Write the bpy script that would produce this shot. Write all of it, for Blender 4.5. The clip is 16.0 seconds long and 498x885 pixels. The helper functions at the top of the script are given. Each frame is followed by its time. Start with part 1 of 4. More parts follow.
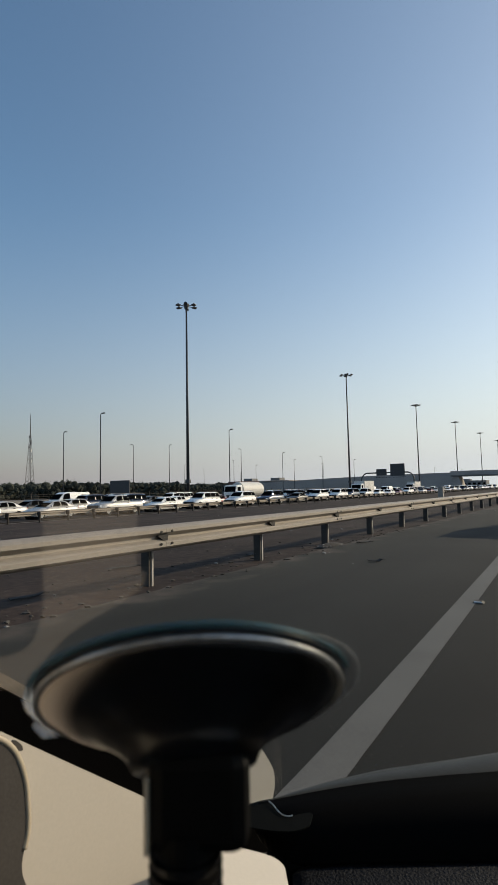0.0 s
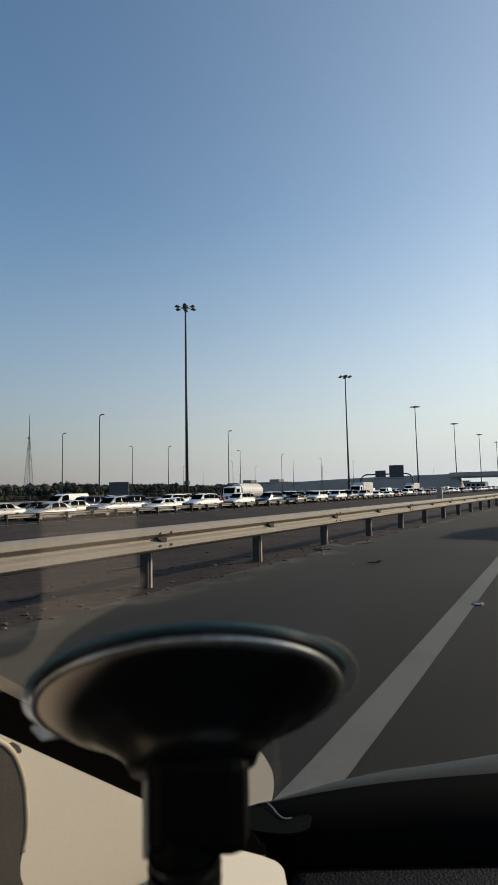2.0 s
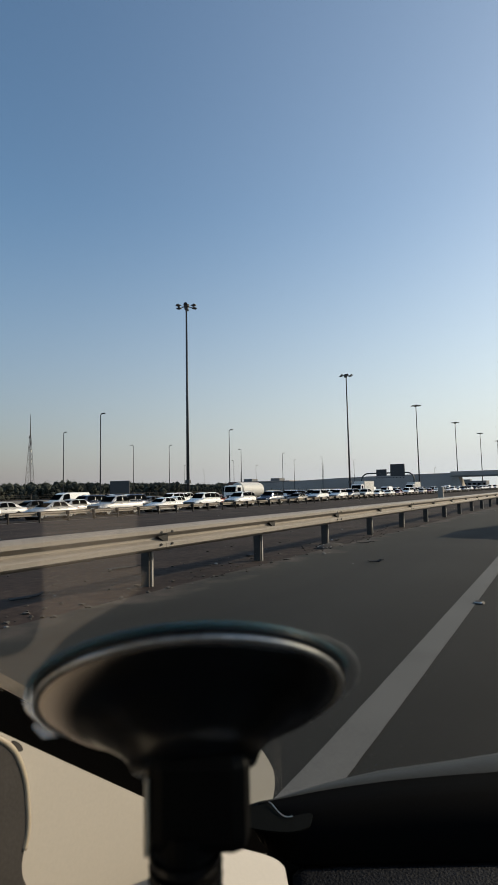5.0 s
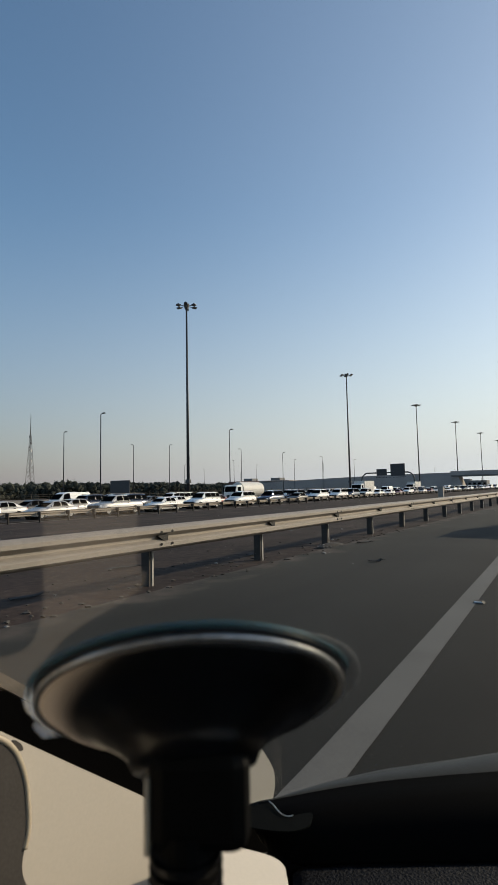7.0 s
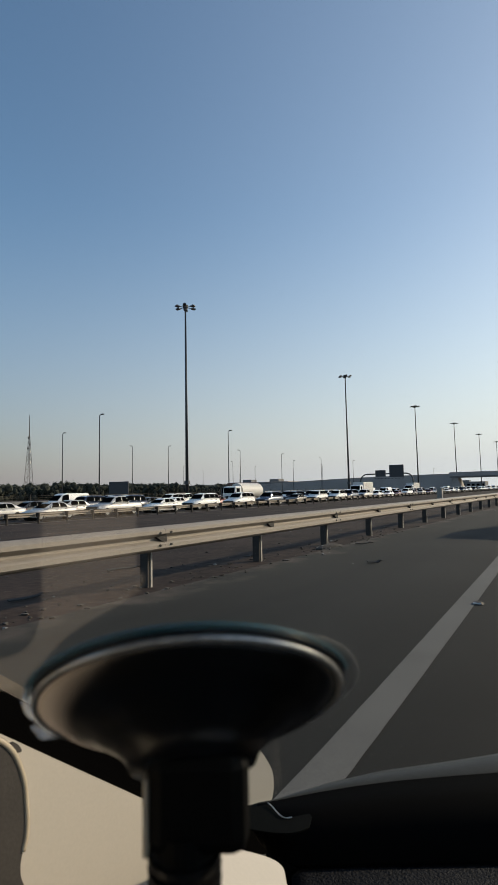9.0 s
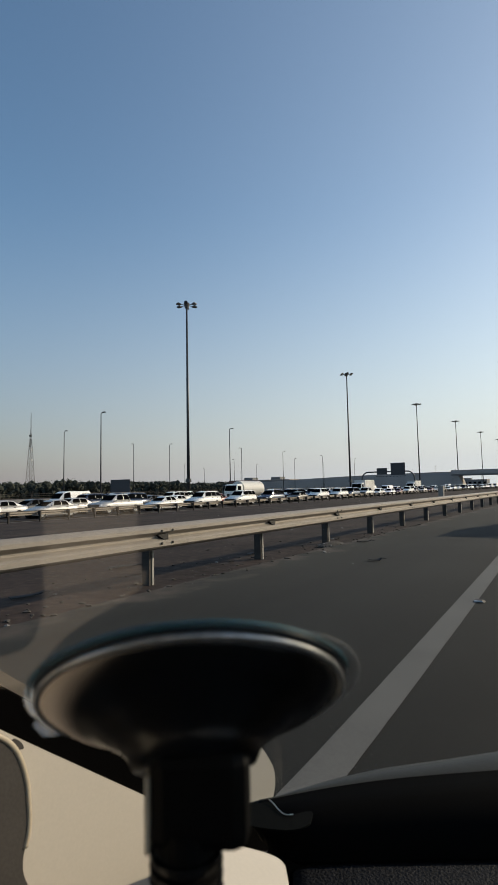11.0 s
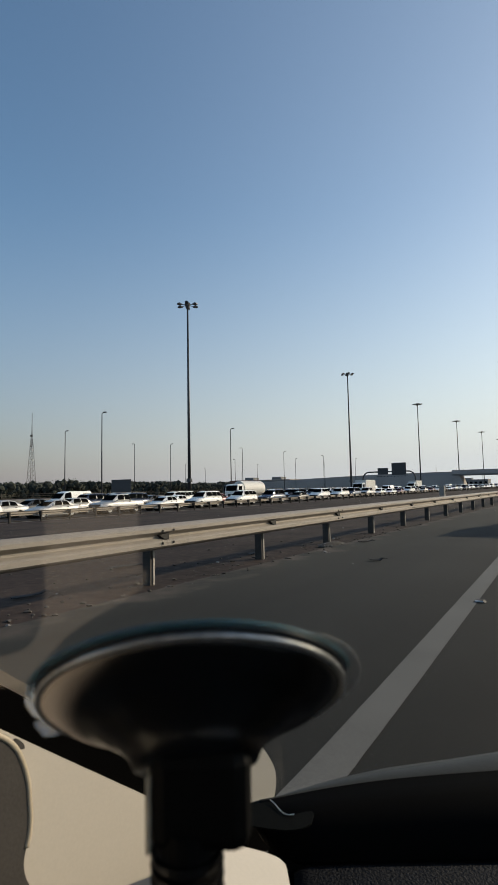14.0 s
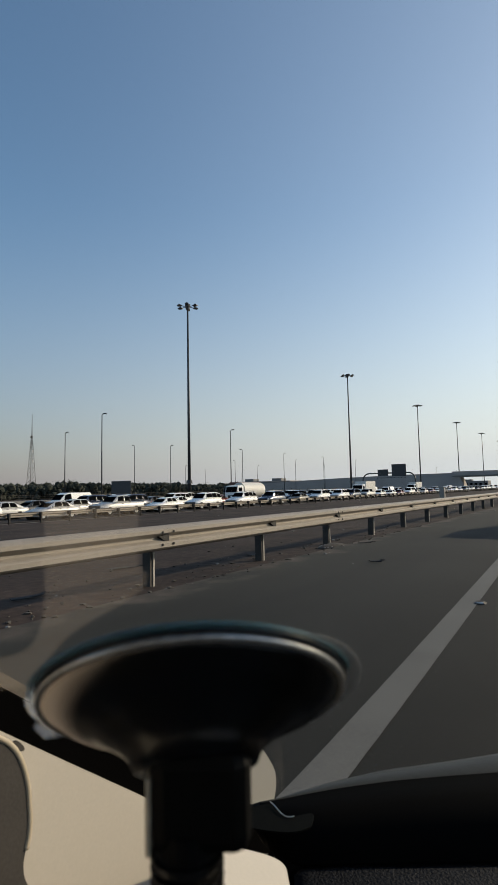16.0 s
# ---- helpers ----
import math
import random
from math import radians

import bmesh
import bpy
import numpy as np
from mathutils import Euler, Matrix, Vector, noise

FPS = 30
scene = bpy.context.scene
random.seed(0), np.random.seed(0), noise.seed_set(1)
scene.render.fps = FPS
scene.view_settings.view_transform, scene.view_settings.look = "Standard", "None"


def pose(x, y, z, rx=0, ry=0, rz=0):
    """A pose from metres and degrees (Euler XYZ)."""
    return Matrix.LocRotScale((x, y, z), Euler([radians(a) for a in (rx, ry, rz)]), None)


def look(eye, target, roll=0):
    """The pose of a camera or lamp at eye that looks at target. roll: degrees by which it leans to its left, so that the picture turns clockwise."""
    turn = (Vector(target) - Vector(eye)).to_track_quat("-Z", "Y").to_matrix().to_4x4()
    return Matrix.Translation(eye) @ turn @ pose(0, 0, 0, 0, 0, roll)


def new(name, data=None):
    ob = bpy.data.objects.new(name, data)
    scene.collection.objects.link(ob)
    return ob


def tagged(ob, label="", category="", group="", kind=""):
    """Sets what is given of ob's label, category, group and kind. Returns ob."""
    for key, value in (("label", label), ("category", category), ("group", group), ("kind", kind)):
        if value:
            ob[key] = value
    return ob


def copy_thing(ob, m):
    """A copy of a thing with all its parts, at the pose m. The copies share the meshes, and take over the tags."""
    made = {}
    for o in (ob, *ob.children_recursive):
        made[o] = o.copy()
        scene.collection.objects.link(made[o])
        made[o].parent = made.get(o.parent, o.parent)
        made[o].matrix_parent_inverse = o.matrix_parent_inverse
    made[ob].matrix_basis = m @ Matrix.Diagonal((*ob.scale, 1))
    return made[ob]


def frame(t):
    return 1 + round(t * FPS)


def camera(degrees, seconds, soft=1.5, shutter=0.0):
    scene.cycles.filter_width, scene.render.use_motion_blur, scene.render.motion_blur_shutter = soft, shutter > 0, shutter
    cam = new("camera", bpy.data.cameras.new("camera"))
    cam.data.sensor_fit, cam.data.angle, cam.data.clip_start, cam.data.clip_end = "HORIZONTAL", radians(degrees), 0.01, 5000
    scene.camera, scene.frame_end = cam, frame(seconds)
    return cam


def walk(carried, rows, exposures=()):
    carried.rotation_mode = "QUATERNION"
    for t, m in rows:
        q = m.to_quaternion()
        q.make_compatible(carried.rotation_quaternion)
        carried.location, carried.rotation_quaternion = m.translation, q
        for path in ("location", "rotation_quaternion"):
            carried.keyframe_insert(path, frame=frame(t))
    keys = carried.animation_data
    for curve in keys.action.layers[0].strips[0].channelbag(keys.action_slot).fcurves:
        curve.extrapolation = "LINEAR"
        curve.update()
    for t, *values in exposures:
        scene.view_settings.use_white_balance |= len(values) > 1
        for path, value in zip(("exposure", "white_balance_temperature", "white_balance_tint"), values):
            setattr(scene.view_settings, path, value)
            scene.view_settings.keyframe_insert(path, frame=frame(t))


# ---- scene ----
# ---------------------------------------------------------------- camera
# x points right across the road, y ahead along it; the lens is 1.15 m above our lane
EYE_Z = 1.15
YAW, PITCH, ROLL = 32.8, 5.0, 1.15
cam = camera(50.0, 16.0, soft=1.05)
cam.data.dof.use_dof, cam.data.dof.focus_distance, cam.data.dof.aperture_fstop = True, 40.0, 30.0
# seconds, small shake of the mounted phone: yaw and pitch in degrees
SHAKE = [(0.0, 0, 0), (0.5, -.08, 0), (1.0, -.15, .12), (1.5, 0, -.1), (2.0, -.1, .16), (2.5, -.1, .12), (3.0, .05, 0),
         (3.5, .05, 0), (4.0, 0, .04), (6.5, 0, .04), (7.0, .02, 0), (7.5, .05, -.18), (8.0, 0, -.08), (8.5, -.15, .12),
         (9.0, -.1, .12), (11.5, .05, -.12), (12.0, 0, 0), (12.5, 0, .04), (13.0, -.1, 0), (13.5, .06, -.2),
         (14.0, .14, -.1), (14.5, .08, -.06), (15.0, -.08, .14), (15.5, .06, .04), (16.0, .14, .05)]
walk(cam, [(t, pose(0, 0, EYE_Z, 90 + PITCH + dp, ROLL, YAW + dy)) for t, dy, dp in SHAKE], exposures=[(0.0, 0.0, 7400, 6), (16.0, 0.0, 7400, 6)])

# ---------------------------------------------------------------- world, sun, exposure
SUN_AZ, SUN_EL = 36.0, 21.0          # degrees right of straight ahead, above the horizon
world = bpy.data.worlds.new("world")
scene.world = world
world.use_nodes = True
wn, wl = world.node_tree.nodes, world.node_tree.links
sky = wn.new("ShaderNodeTexSky")
sky.sky_type, sky.sun_disc = "NISHITA", False
sky.sun_elevation, sky.sun_rotation = radians(SUN_EL), radians(SUN_AZ)
sky.air_density, sky.dust_density, sky.ozone_density = 1.0, 0.9, 2.3
wn["Background"].inputs["Strength"].default_value = 0.191
# hazy air: paler and less coloured towards the horizon
tone, coord, sep = wn.new("ShaderNodeHueSaturation"), wn.new("ShaderNodeTexCoord"), wn.new("ShaderNodeSeparateXYZ")
tone.inputs["Saturation"].default_value = 1.12
low, bend, haze = wn.new("ShaderNodeMapRange"), wn.new("ShaderNodeMath"), wn.new("ShaderNodeMixRGB")
low.inputs["From Min"].default_value, low.inputs["From Max"].default_value = 0.0, 0.49
low.inputs["To Min"].default_value, low.inputs["To Max"].default_value = 0.97, 0.0
bend.operation, bend.inputs[1].default_value = "POWER", 1.6
# the haze is brighter towards the sun
side, glow, air, veil = wn.new("ShaderNodeVectorMath"), wn.new("ShaderNodeMapRange"), wn.new("ShaderNodeMixRGB"), wn.new("ShaderNodeMath")
side.operation = "DOT_PRODUCT"
side.inputs[1].default_value = (math.sin(radians(SUN_AZ)), math.cos(radians(SUN_AZ)), 0.0)
glow.inputs["From Min"].default_value, glow.inputs["From Max"].default_value = -0.1, 1.0
air.inputs["Color1"].default_value = (1.52, 1.50, 1.83, 1)
air.inputs["Color2"].default_value = (4.35, 4.83, 5.46, 1)
veil.operation, veil.use_clamp, veil.inputs[1].default_value = "MULTIPLY_ADD", True, 0.25
wl.new(coord.outputs["Generated"], side.inputs[0])
wl.new(side.outputs["Value"], glow.inputs["Value"])
wl.new(glow.outputs["Result"], air.inputs["Fac"])
wl.new(glow.outputs["Result"], veil.inputs[0])
wl.new(air.outputs["Color"], haze.inputs["Color2"])
wl.new(sky.outputs["Color"], tone.inputs["Color"])
wl.new(coord.outputs["Generated"], sep.inputs[0])
wl.new(sep.outputs["Z"], low.inputs["Value"])
wl.new(low.outputs["Result"], bend.inputs[0])
wl.new(bend.outputs[0], veil.inputs[2])
wl.new(veil.outputs[0], haze.inputs["Fac"])
wl.new(tone.outputs["Color"], haze.inputs["Color1"])
wl.new(haze.outputs["Color"], wn["Background"].inputs["Color"])
sun_data = bpy.data.lights.new("sun", "SUN")
sun_data.energy, sun_data.angle, sun_data.color = 3.6, radians(0.5), (1.0, 0.89, 0.74)
sun = new("sun", sun_data)
sa, se = radians(SUN_AZ), radians(SUN_EL)
sun_way = Vector((math.sin(sa) * math.cos(se), math.cos(sa) * math.cos(se), math.sin(se)))
sun.matrix_world = look(sun_way * 60, (0, 0, 0))


# ---------------------------------------------------------------- materials
def mat(name, color, rough=0.6, metal=0.0, var=0.12, scale=8.0, fine=90.0, bump=0.0, dark=None, coat=0.0, rand=0.0, spec=0.5):
    """A surface with a base colour, varied by a coarse and a fine noise, and fine relief."""
    m = bpy.data.materials.new(name)
    m.use_nodes = True
    n, l = m.node_tree.nodes, m.node_tree.links
    b = n["Principled BSDF"]
    b.inputs["Roughness"].default_value = rough
    b.inputs["Metallic"].default_value = metal
    b.inputs["Coat Weight"].default_value = coat
    b.inputs["Specular IOR Level"].default_value = spec
    tc = n.new("ShaderNodeTexCoord")
    coarse, small = n.new("ShaderNodeTexNoise"), n.new("ShaderNodeTexNoise")
    coarse.inputs["Scale"].default_value, coarse.inputs["Detail"].default_value = scale, 5
    small.inputs["Scale"].default_value, small.inputs["Detail"].default_value = fine, 3
    l.new(tc.outputs["Object"], coarse.inputs["Vector"])
    l.new(tc.outputs["Object"], small.inputs["Vector"])
    mixn = n.new("ShaderNodeMath")
    mixn.operation = "MULTIPLY_ADD"
    mixn.inputs[1].default_value = 0.45
    l.new(small.outputs["Fac"], mixn.inputs[0])
    half = n.new("ShaderNodeMath")
    half.operation = "MULTIPLY"
    half.inputs[1].default_value = 0.55
    l.new(coarse.outputs["Fac"], half.inputs[0])
    l.new(half.outputs[0], mixn.inputs[2])
    ramp = n.new("ShaderNodeValToRGB")
    lo = dark or tuple(c * (1 - 2 * var) for c in color)
    hi = tuple(min(1, c * (1 + 1.2 * var)) for c in color)
    ramp.color_ramp.elements[0].position, ramp.color_ramp.elements[1].position = 0.33, 0.67
    ramp.color_ramp.elements[0].color, ramp.color_ramp.elements[1].color = (*lo, 1), (*hi, 1)
    l.new(mixn.outputs[0], ramp.inputs["Fac"])
    out = ramp.outputs["Color"]
    if rand:
        info, hsv, rng = n.new("ShaderNodeObjectInfo"), n.new("ShaderNodeHueSaturation"), n.new("ShaderNodeMapRange")
        rng.inputs["To Min"].default_value, rng.inputs["To Max"].default_value = 1 - rand, 1 + rand
        l.new(info.outputs["Random"], rng.inputs["Value"])
        l.new(rng.outputs["Result"], hsv.inputs["Value"])
        l.new(out, hsv.inputs["Color"])
        out = hsv.outputs["Color"]
    l.new(out, b.inputs["Base Color"])
    if bump:
        bp = n.new("ShaderNodeBump")
        bp.inputs["Strength"].default_value, bp.inputs["Distance"].default_value = bump, 0.01
        l.new(small.outputs["Fac"], bp.inputs["Height"])
        l.new(bp.outputs["Normal"], b.inputs["Normal"])
    return m


def clear(name, color, share, rough=0.1):
    """A see-through sheet: mostly passes light, with a share of a soft glossy surface."""
    m = bpy.data.materials.new(name)
    m.use_nodes = True
    n, l = m.node_tree.nodes, m.node_tree.links
    b = n["Principled BSDF"]
    b.inputs["Base Color"].default_value = (*color, 1)
    b.inputs["Roughness"].default_value = rough
    tr, mx = n.new("ShaderNodeBsdfTransparent"), n.new("ShaderNodeMixShader")
    mx.inputs[0].default_value = share
    l.new(tr.outputs[0], mx.inputs[1])
    l.new(b.outputs[0], mx.inputs[2])
    l.new(mx.outputs[0], n["Material Output"].inputs["Surface"])
    return m


ASPHALT = mat("asphalt", (0.0230, 0.0225, 0.0194), 0.9, var=0.2, scale=0.35, fine=60, bump=0.06, spec=0.2)
ASPHALT_FAR = mat("asphalt_far", (0.027, 0.0217, 0.0193), 0.9, var=0.15, scale=0.3, fine=30, bump=0.1, spec=0.2)
SAND = mat("sandy_ground", (0.13, 0.11, 0.095), 0.95, var=0.35, scale=0.35, fine=14, bump=0.5)
MEDIAN = mat("median_ground", (0.046, 0.0315, 0.025), 0.95, var=0.42, scale=0.45, fine=9, bump=0.35, spec=0.15)
PAINT_LINE = mat("line_paint", (0.120, 0.113, 0.101), 0.8, var=0.12, scale=2.2, fine=70, bump=0.05, spec=0.3)
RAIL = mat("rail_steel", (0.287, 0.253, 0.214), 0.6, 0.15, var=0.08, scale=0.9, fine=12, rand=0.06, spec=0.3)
# darkened: the shade on the guard rail posts is put into this steel's colour
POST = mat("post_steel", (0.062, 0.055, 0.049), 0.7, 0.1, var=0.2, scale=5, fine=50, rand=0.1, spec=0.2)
# lighter copy of the post steel, with the sunlight put into its colour
FLANGE_LIT = mat("lit_flange_steel", (0.43, 0.40, 0.36), 0.5, 0.2, var=0.12, scale=5, fine=50, rand=0.1)
BOLT = mat("bolt_steel", (0.018, 0.016, 0.015), 0.6, 0.4)
STONE = mat("rubble", (0.075, 0.064, 0.054), 0.95, var=0.3, scale=9, fine=60, rand=0.4)
PALE = mat("pale_scrap", (0.20, 0.19, 0.175), 0.7, var=0.15, scale=9, fine=60)
MAST = mat("mast_steel", (0.055, 0.058, 0.063), 0.5, 0.4, var=0.1, scale=2, fine=20)
LAMP = mat("lamp_housing", (0.02, 0.021, 0.026), 0.5, 0.2)
SIGN = mat("sign_back", (0.06, 0.062, 0.068), 0.6, 0.3, scale=3, fine=20)
CONCRETE = mat("pale_concrete", (0.37, 0.335, 0.31), 0.9, var=0.1, scale=0.15, fine=3, bump=0.1)
CONCRETE_D = mat("grey_concrete", (0.2, 0.195, 0.19), 0.9, var=0.12, scale=0.2, fine=3)
LEAF = mat("foliage", (0.052, 0.056, 0.045), 0.85, var=0.3, scale=0.3, fine=2, spec=0.05)
BARK = mat("bark", (0.08, 0.06, 0.045), 0.9, scale=2, fine=20)
WHITE_CAR = mat("white_paint", (0.80, 0.80, 0.78), 0.4, var=0.03, coat=0.2, spec=0.3)
SILVER_CAR = mat("silver_paint", (0.46, 0.455, 0.45), 0.4, 0.2, var=0.03, coat=0.2)
GREY_CAR = mat("grey_paint", (0.045, 0.045, 0.047), 0.35, 0.2, var=0.03, coat=0.3)
BLUE_CAR = mat("dark_blue_paint", (0.02, 0.03, 0.06), 0.25, 0.2, var=0.03, coat=1.0)
RED_CAR = mat("dark_red_paint", (0.16, 0.02, 0.02), 0.25, 0.1, var=0.03, coat=1.0)
CARGLASS = mat("tinted_glass", (0.004, 0.0045, 0.005), 0.12, var=0.02, spec=0.0)
TYRE = mat("tyre_rubber", (0.015, 0.015, 0.015), 0.85, bump=0.1)
RIM = mat("alloy_rim", (0.55, 0.55, 0.55), 0.3, 0.8, var=0.05)
TRIM = mat("black_trim", (0.012, 0.012, 0.013), 0.45, var=0.05)
HEADLIGHT = mat("lamp_glass", (0.7, 0.72, 0.74), 0.08, 0.3, var=0.02)
TAIL = mat("tail_lamp", (0.3, 0.01, 0.01), 0.15, var=0.02)
PLATE = mat("plate_white", (0.7, 0.7, 0.68), 0.5, var=0.03)
CABINET = mat("cabinet_grey", (0.29, 0.27, 0.24), 0.6, var=0.1, scale=3, fine=30)
CANVAS = mat("truck_box", (0.62, 0.60, 0.56), 0.6, var=0.06, scale=1, fine=8)
RUST = mat("rust_red_steel", (0.16, 0.075, 0.055), 0.7, var=0.2, scale=1.5, fine=20)
CREAM = mat("cream_trim", (0.47, 0.42, 0.355), 0.6, var=0.025, scale=4, fine=350, bump=0.012, spec=0.3)
CREAM_SHINE = mat("cream_bead", (0.42, 0.35, 0.26), 0.25, var=0.04, scale=20, fine=200)
# darker cream, with the shade at the pillar foot put into the colour
CREAM_SHADED = mat("shaded_cream", (0.27, 0.26, 0.24), 0.6, var=0.06, scale=6, fine=300, spec=0.2)
VENT = mat("vent_grey", (0.0042, 0.0044, 0.0036), 0.75, var=0.15, scale=20, fine=200, spec=0.03)
COWL = mat("cowl_grey", (0.040, 0.041, 0.037), 0.6, var=0.12, scale=15, fine=200, spec=0.2)
EDGE = mat("dusty_edge", (0.10, 0.085, 0.07), 0.7, var=0.1, scale=15, fine=200, spec=0.2)
DASH = mat("dash_plastic", (0.0019, 0.0020, 0.0020), 0.75, var=0.1, scale=9, fine=300, spec=0.03)
DASH_GRAIN = mat("dash_grained", (0.0052, 0.0052, 0.0064), 0.6, var=0.3, scale=60, fine=330, bump=0.35, spec=0.2)
SEAL = mat("window_seal", (0.0016, 0.0015, 0.0015), 0.85, var=0.1, scale=15, fine=200, spec=0.01)
POCKET = mat("dark_grey_trim", (0.055, 0.049, 0.044), 0.6, var=0.1, scale=20, fine=300, bump=0.05, spec=0.2)
MOUNT = mat("mount_black", (0.004, 0.0036, 0.0034), 0.27, var=0.1, scale=60, fine=900, spec=1.0)
STEM = mat("stem_black", (0.002, 0.002, 0.002), 0.5, var=0.1, scale=60, fine=900, spec=0.12)
CUP_CLEAR = clear("smoky_rubber", (0.16, 0.17, 0.18), 0.25, 0.4)
RIM_BEAD = mat("rim_bead", (0.46, 0.46, 0.45), 0.32, 0.7, var=0.2, scale=60, fine=400)
CUP_TEAL = clear("teal_rubber", (0.018, 0.115, 0.155), 0.55, 0.5)
CUP_NAVY = clear("navy_rubber", (0.004, 0.007, 0.013), 0.88, 0.4)
GLASS = clear("windscreen_glass", (0.02, 0.022, 0.022), 0.03, 0.03)
def back_lit(name, color, share):
    """A faint sheet that glows with the daylight falling on its other side."""
    m = bpy.data.materials.new(name)
    m.use_nodes = True
    n, l = m.node_tree.nodes, m.node_tree.links
    tl, tr, mx = n.new("ShaderNodeBsdfTranslucent"), n.new("ShaderNodeBsdfTransparent"), n.new("ShaderNodeMixShader")
    tl.inputs["Color"].default_value = (*color, 1)
    mx.inputs[0].default_value = share
    l.new(tr.outputs[0], mx.inputs[1])
    l.new(tl.outputs[0], mx.inputs[2])
    l.new(mx.outputs[0], n["Material Output"].inputs["Surface"])
    return m


def brown_sided(name, color, through_color):
    """Glossy black rubber that blends into a brown, light-passing surface towards one side of its edge."""
    m = bpy.data.materials.new(name)
    m.use_nodes = True
    n, l = m.node_tree.nodes, m.node_tree.links
    b = n["Principled BSDF"]
    b.inputs["Base Color"].default_value = (*color, 1)
    b.inputs["Roughness"].default_value = 0.27
    b.inputs["Specular IOR Level"].default_value = 0.8
    tc, far, thin = n.new("ShaderNodeTexCoord"), n.new("ShaderNodeVectorMath"), n.new("ShaderNodeMapRange")
    far.operation = "DISTANCE"
    far.inputs[1].default_value = (0.0112, -0.0043, -0.006)
    thin.interpolation_type = "SMOOTHSTEP"
    thin.inputs["From Min"].default_value, thin.inputs["From Max"].default_value = 0.0395, 0.0475
    tl, mx = n.new("ShaderNodeBsdfTranslucent"), n.new("ShaderNodeMixShader")
    tl.inputs["Color"].default_value = (*through_color, 1)
    l.new(tc.outputs["Object"], far.inputs[0])
    l.new(far.outputs["Value"], thin.inputs["Value"])
    l.new(thin.outputs["Result"], mx.inputs[0])
    l.new(b.outputs[0], mx.inputs[1])
    l.new(tl.outputs[0], mx.inputs[2])
    l.new(mx.outputs[0], n["Material Output"].inputs["Surface"])
    return m


# faint beige sheet that imitates a reflection on the windscreen
REFLECTION = back_lit("reflection_sheet", (0.84, 0.665, 0.50), 0.033)
CUP_RUBBER = brown_sided("cup_rubber", (0.004, 0.0036, 0.0034), (0.100, 0.080, 0.064))
CUP_PALE = back_lit("pale_rubber", (0.80, 0.77, 0.74), 0.22)


# ---------------------------------------------------------------- mesh tools
def mesh_of(name, bm, material, smooth=False):
    me = bpy.data.meshes.new(name)
    bmesh.ops.recalc_face_normals(bm, faces=bm.faces)
    bm.to_mesh(me)
    bm.free()
    for m in (material if isinstance(material, (list, tuple)) else [material]):
        me.materials.append(m)
    if smooth:
        me.polygons.foreach_set("use_smooth", [True] * len(me.polygons))
    return me


def part(name, bm, material, parent, label="", smooth=False):
    """Links a mesh (a bmesh, or ready mesh data) as one part under a thing."""
    me = bm if isinstance(bm, bpy.types.Mesh) else mesh_of(name, bm, material, smooth)
    ob = new(name, me)
    ob.parent = parent
    if label:
        tagged(ob, label)
    return ob


def thing(name, label, category, group="", kind=""):
    return tagged(new(name), label, category, group, kind)


def box(bm, x0, x1, y0, y1, z0, z1, bevel=0.0, m=None):
    made = bmesh.ops.create_cube(bm, size=1.0)["verts"]
    bmesh.ops.transform(bm, verts=made, matrix=Matrix.Translation(((x0 + x1) / 2, (y0 + y1) / 2, (z0 + z1) / 2)) @ Matrix.Diagonal((x1 - x0, y1 - y0, z1 - z0, 1)))
    if m is not None:
        bmesh.ops.transform(bm, verts=made, matrix=m)
    if bevel:
        edges = list({e for v in made for e in v.link_edges})
        bmesh.ops.bevel(bm, geom=edges, offset=bevel, segments=2, affect="EDGES", profile=0.5)
    return bm


def boxed(*a, **k):
    return box(bmesh.new(), *a, **k)


def tube(bm, a, b, r0, r1=None, seg=10):
    """A tapered round bar from a to b."""
    a, b = Vector(a), Vector(b)
    way = b - a
    m = Matrix.Translation((a + b) / 2) @ way.to_track_quat("Z", "Y").to_matrix().to_4x4()
    bmesh.ops.create_cone(bm, cap_ends=True, segments=seg, radius1=r0, radius2=r0 if r1 is None else r1, depth=way.length, matrix=m)
    return bm


def revolve(bm, profile, seg=48, close=False):
    """Turns (radius, height) pairs about z."""
    rings = [[bm.verts.new((r * math.cos(2 * math.pi * i / seg), r * math.sin(2 * math.pi * i / seg), z)) for i in range(seg)] for r, z in profile]
    pairs = list(zip(rings, rings[1:])) + ([(rings[-1], rings[0])] if close else [])
    for p, q in pairs:
        for i in range(seg):
            bm.faces.new((p[i], p[(i + 1) % seg], q[(i + 1) % seg], q[i]))
    if not close:
        for ring in (rings[0], rings[-1]):
            bm.faces.new(ring)
    return bm


def extrude(bm, outline, along, y0, y1):
    """A closed outline of (p, q) pairs pushed along an axis: 'x' (p=y, q=z) or 'y' (p=x, q=z) or 'z'."""
    put = {"x": lambda p, q, s: (s, p, q), "y": lambda p, q, s: (p, s, q), "z": lambda p, q, s: (p, q, s)}[along]
    a = [bm.verts.new(put(p, q, y0)) for p, q in outline]
    b = [bm.verts.new(put(p, q, y1)) for p, q in outline]
    for i in range(len(a)):
        j = (i + 1) % len(a)
        bm.faces.new((a[i], a[j], b[j], b[i]))
    bm.faces.new(a)
    bm.faces.new(b)
    return bm


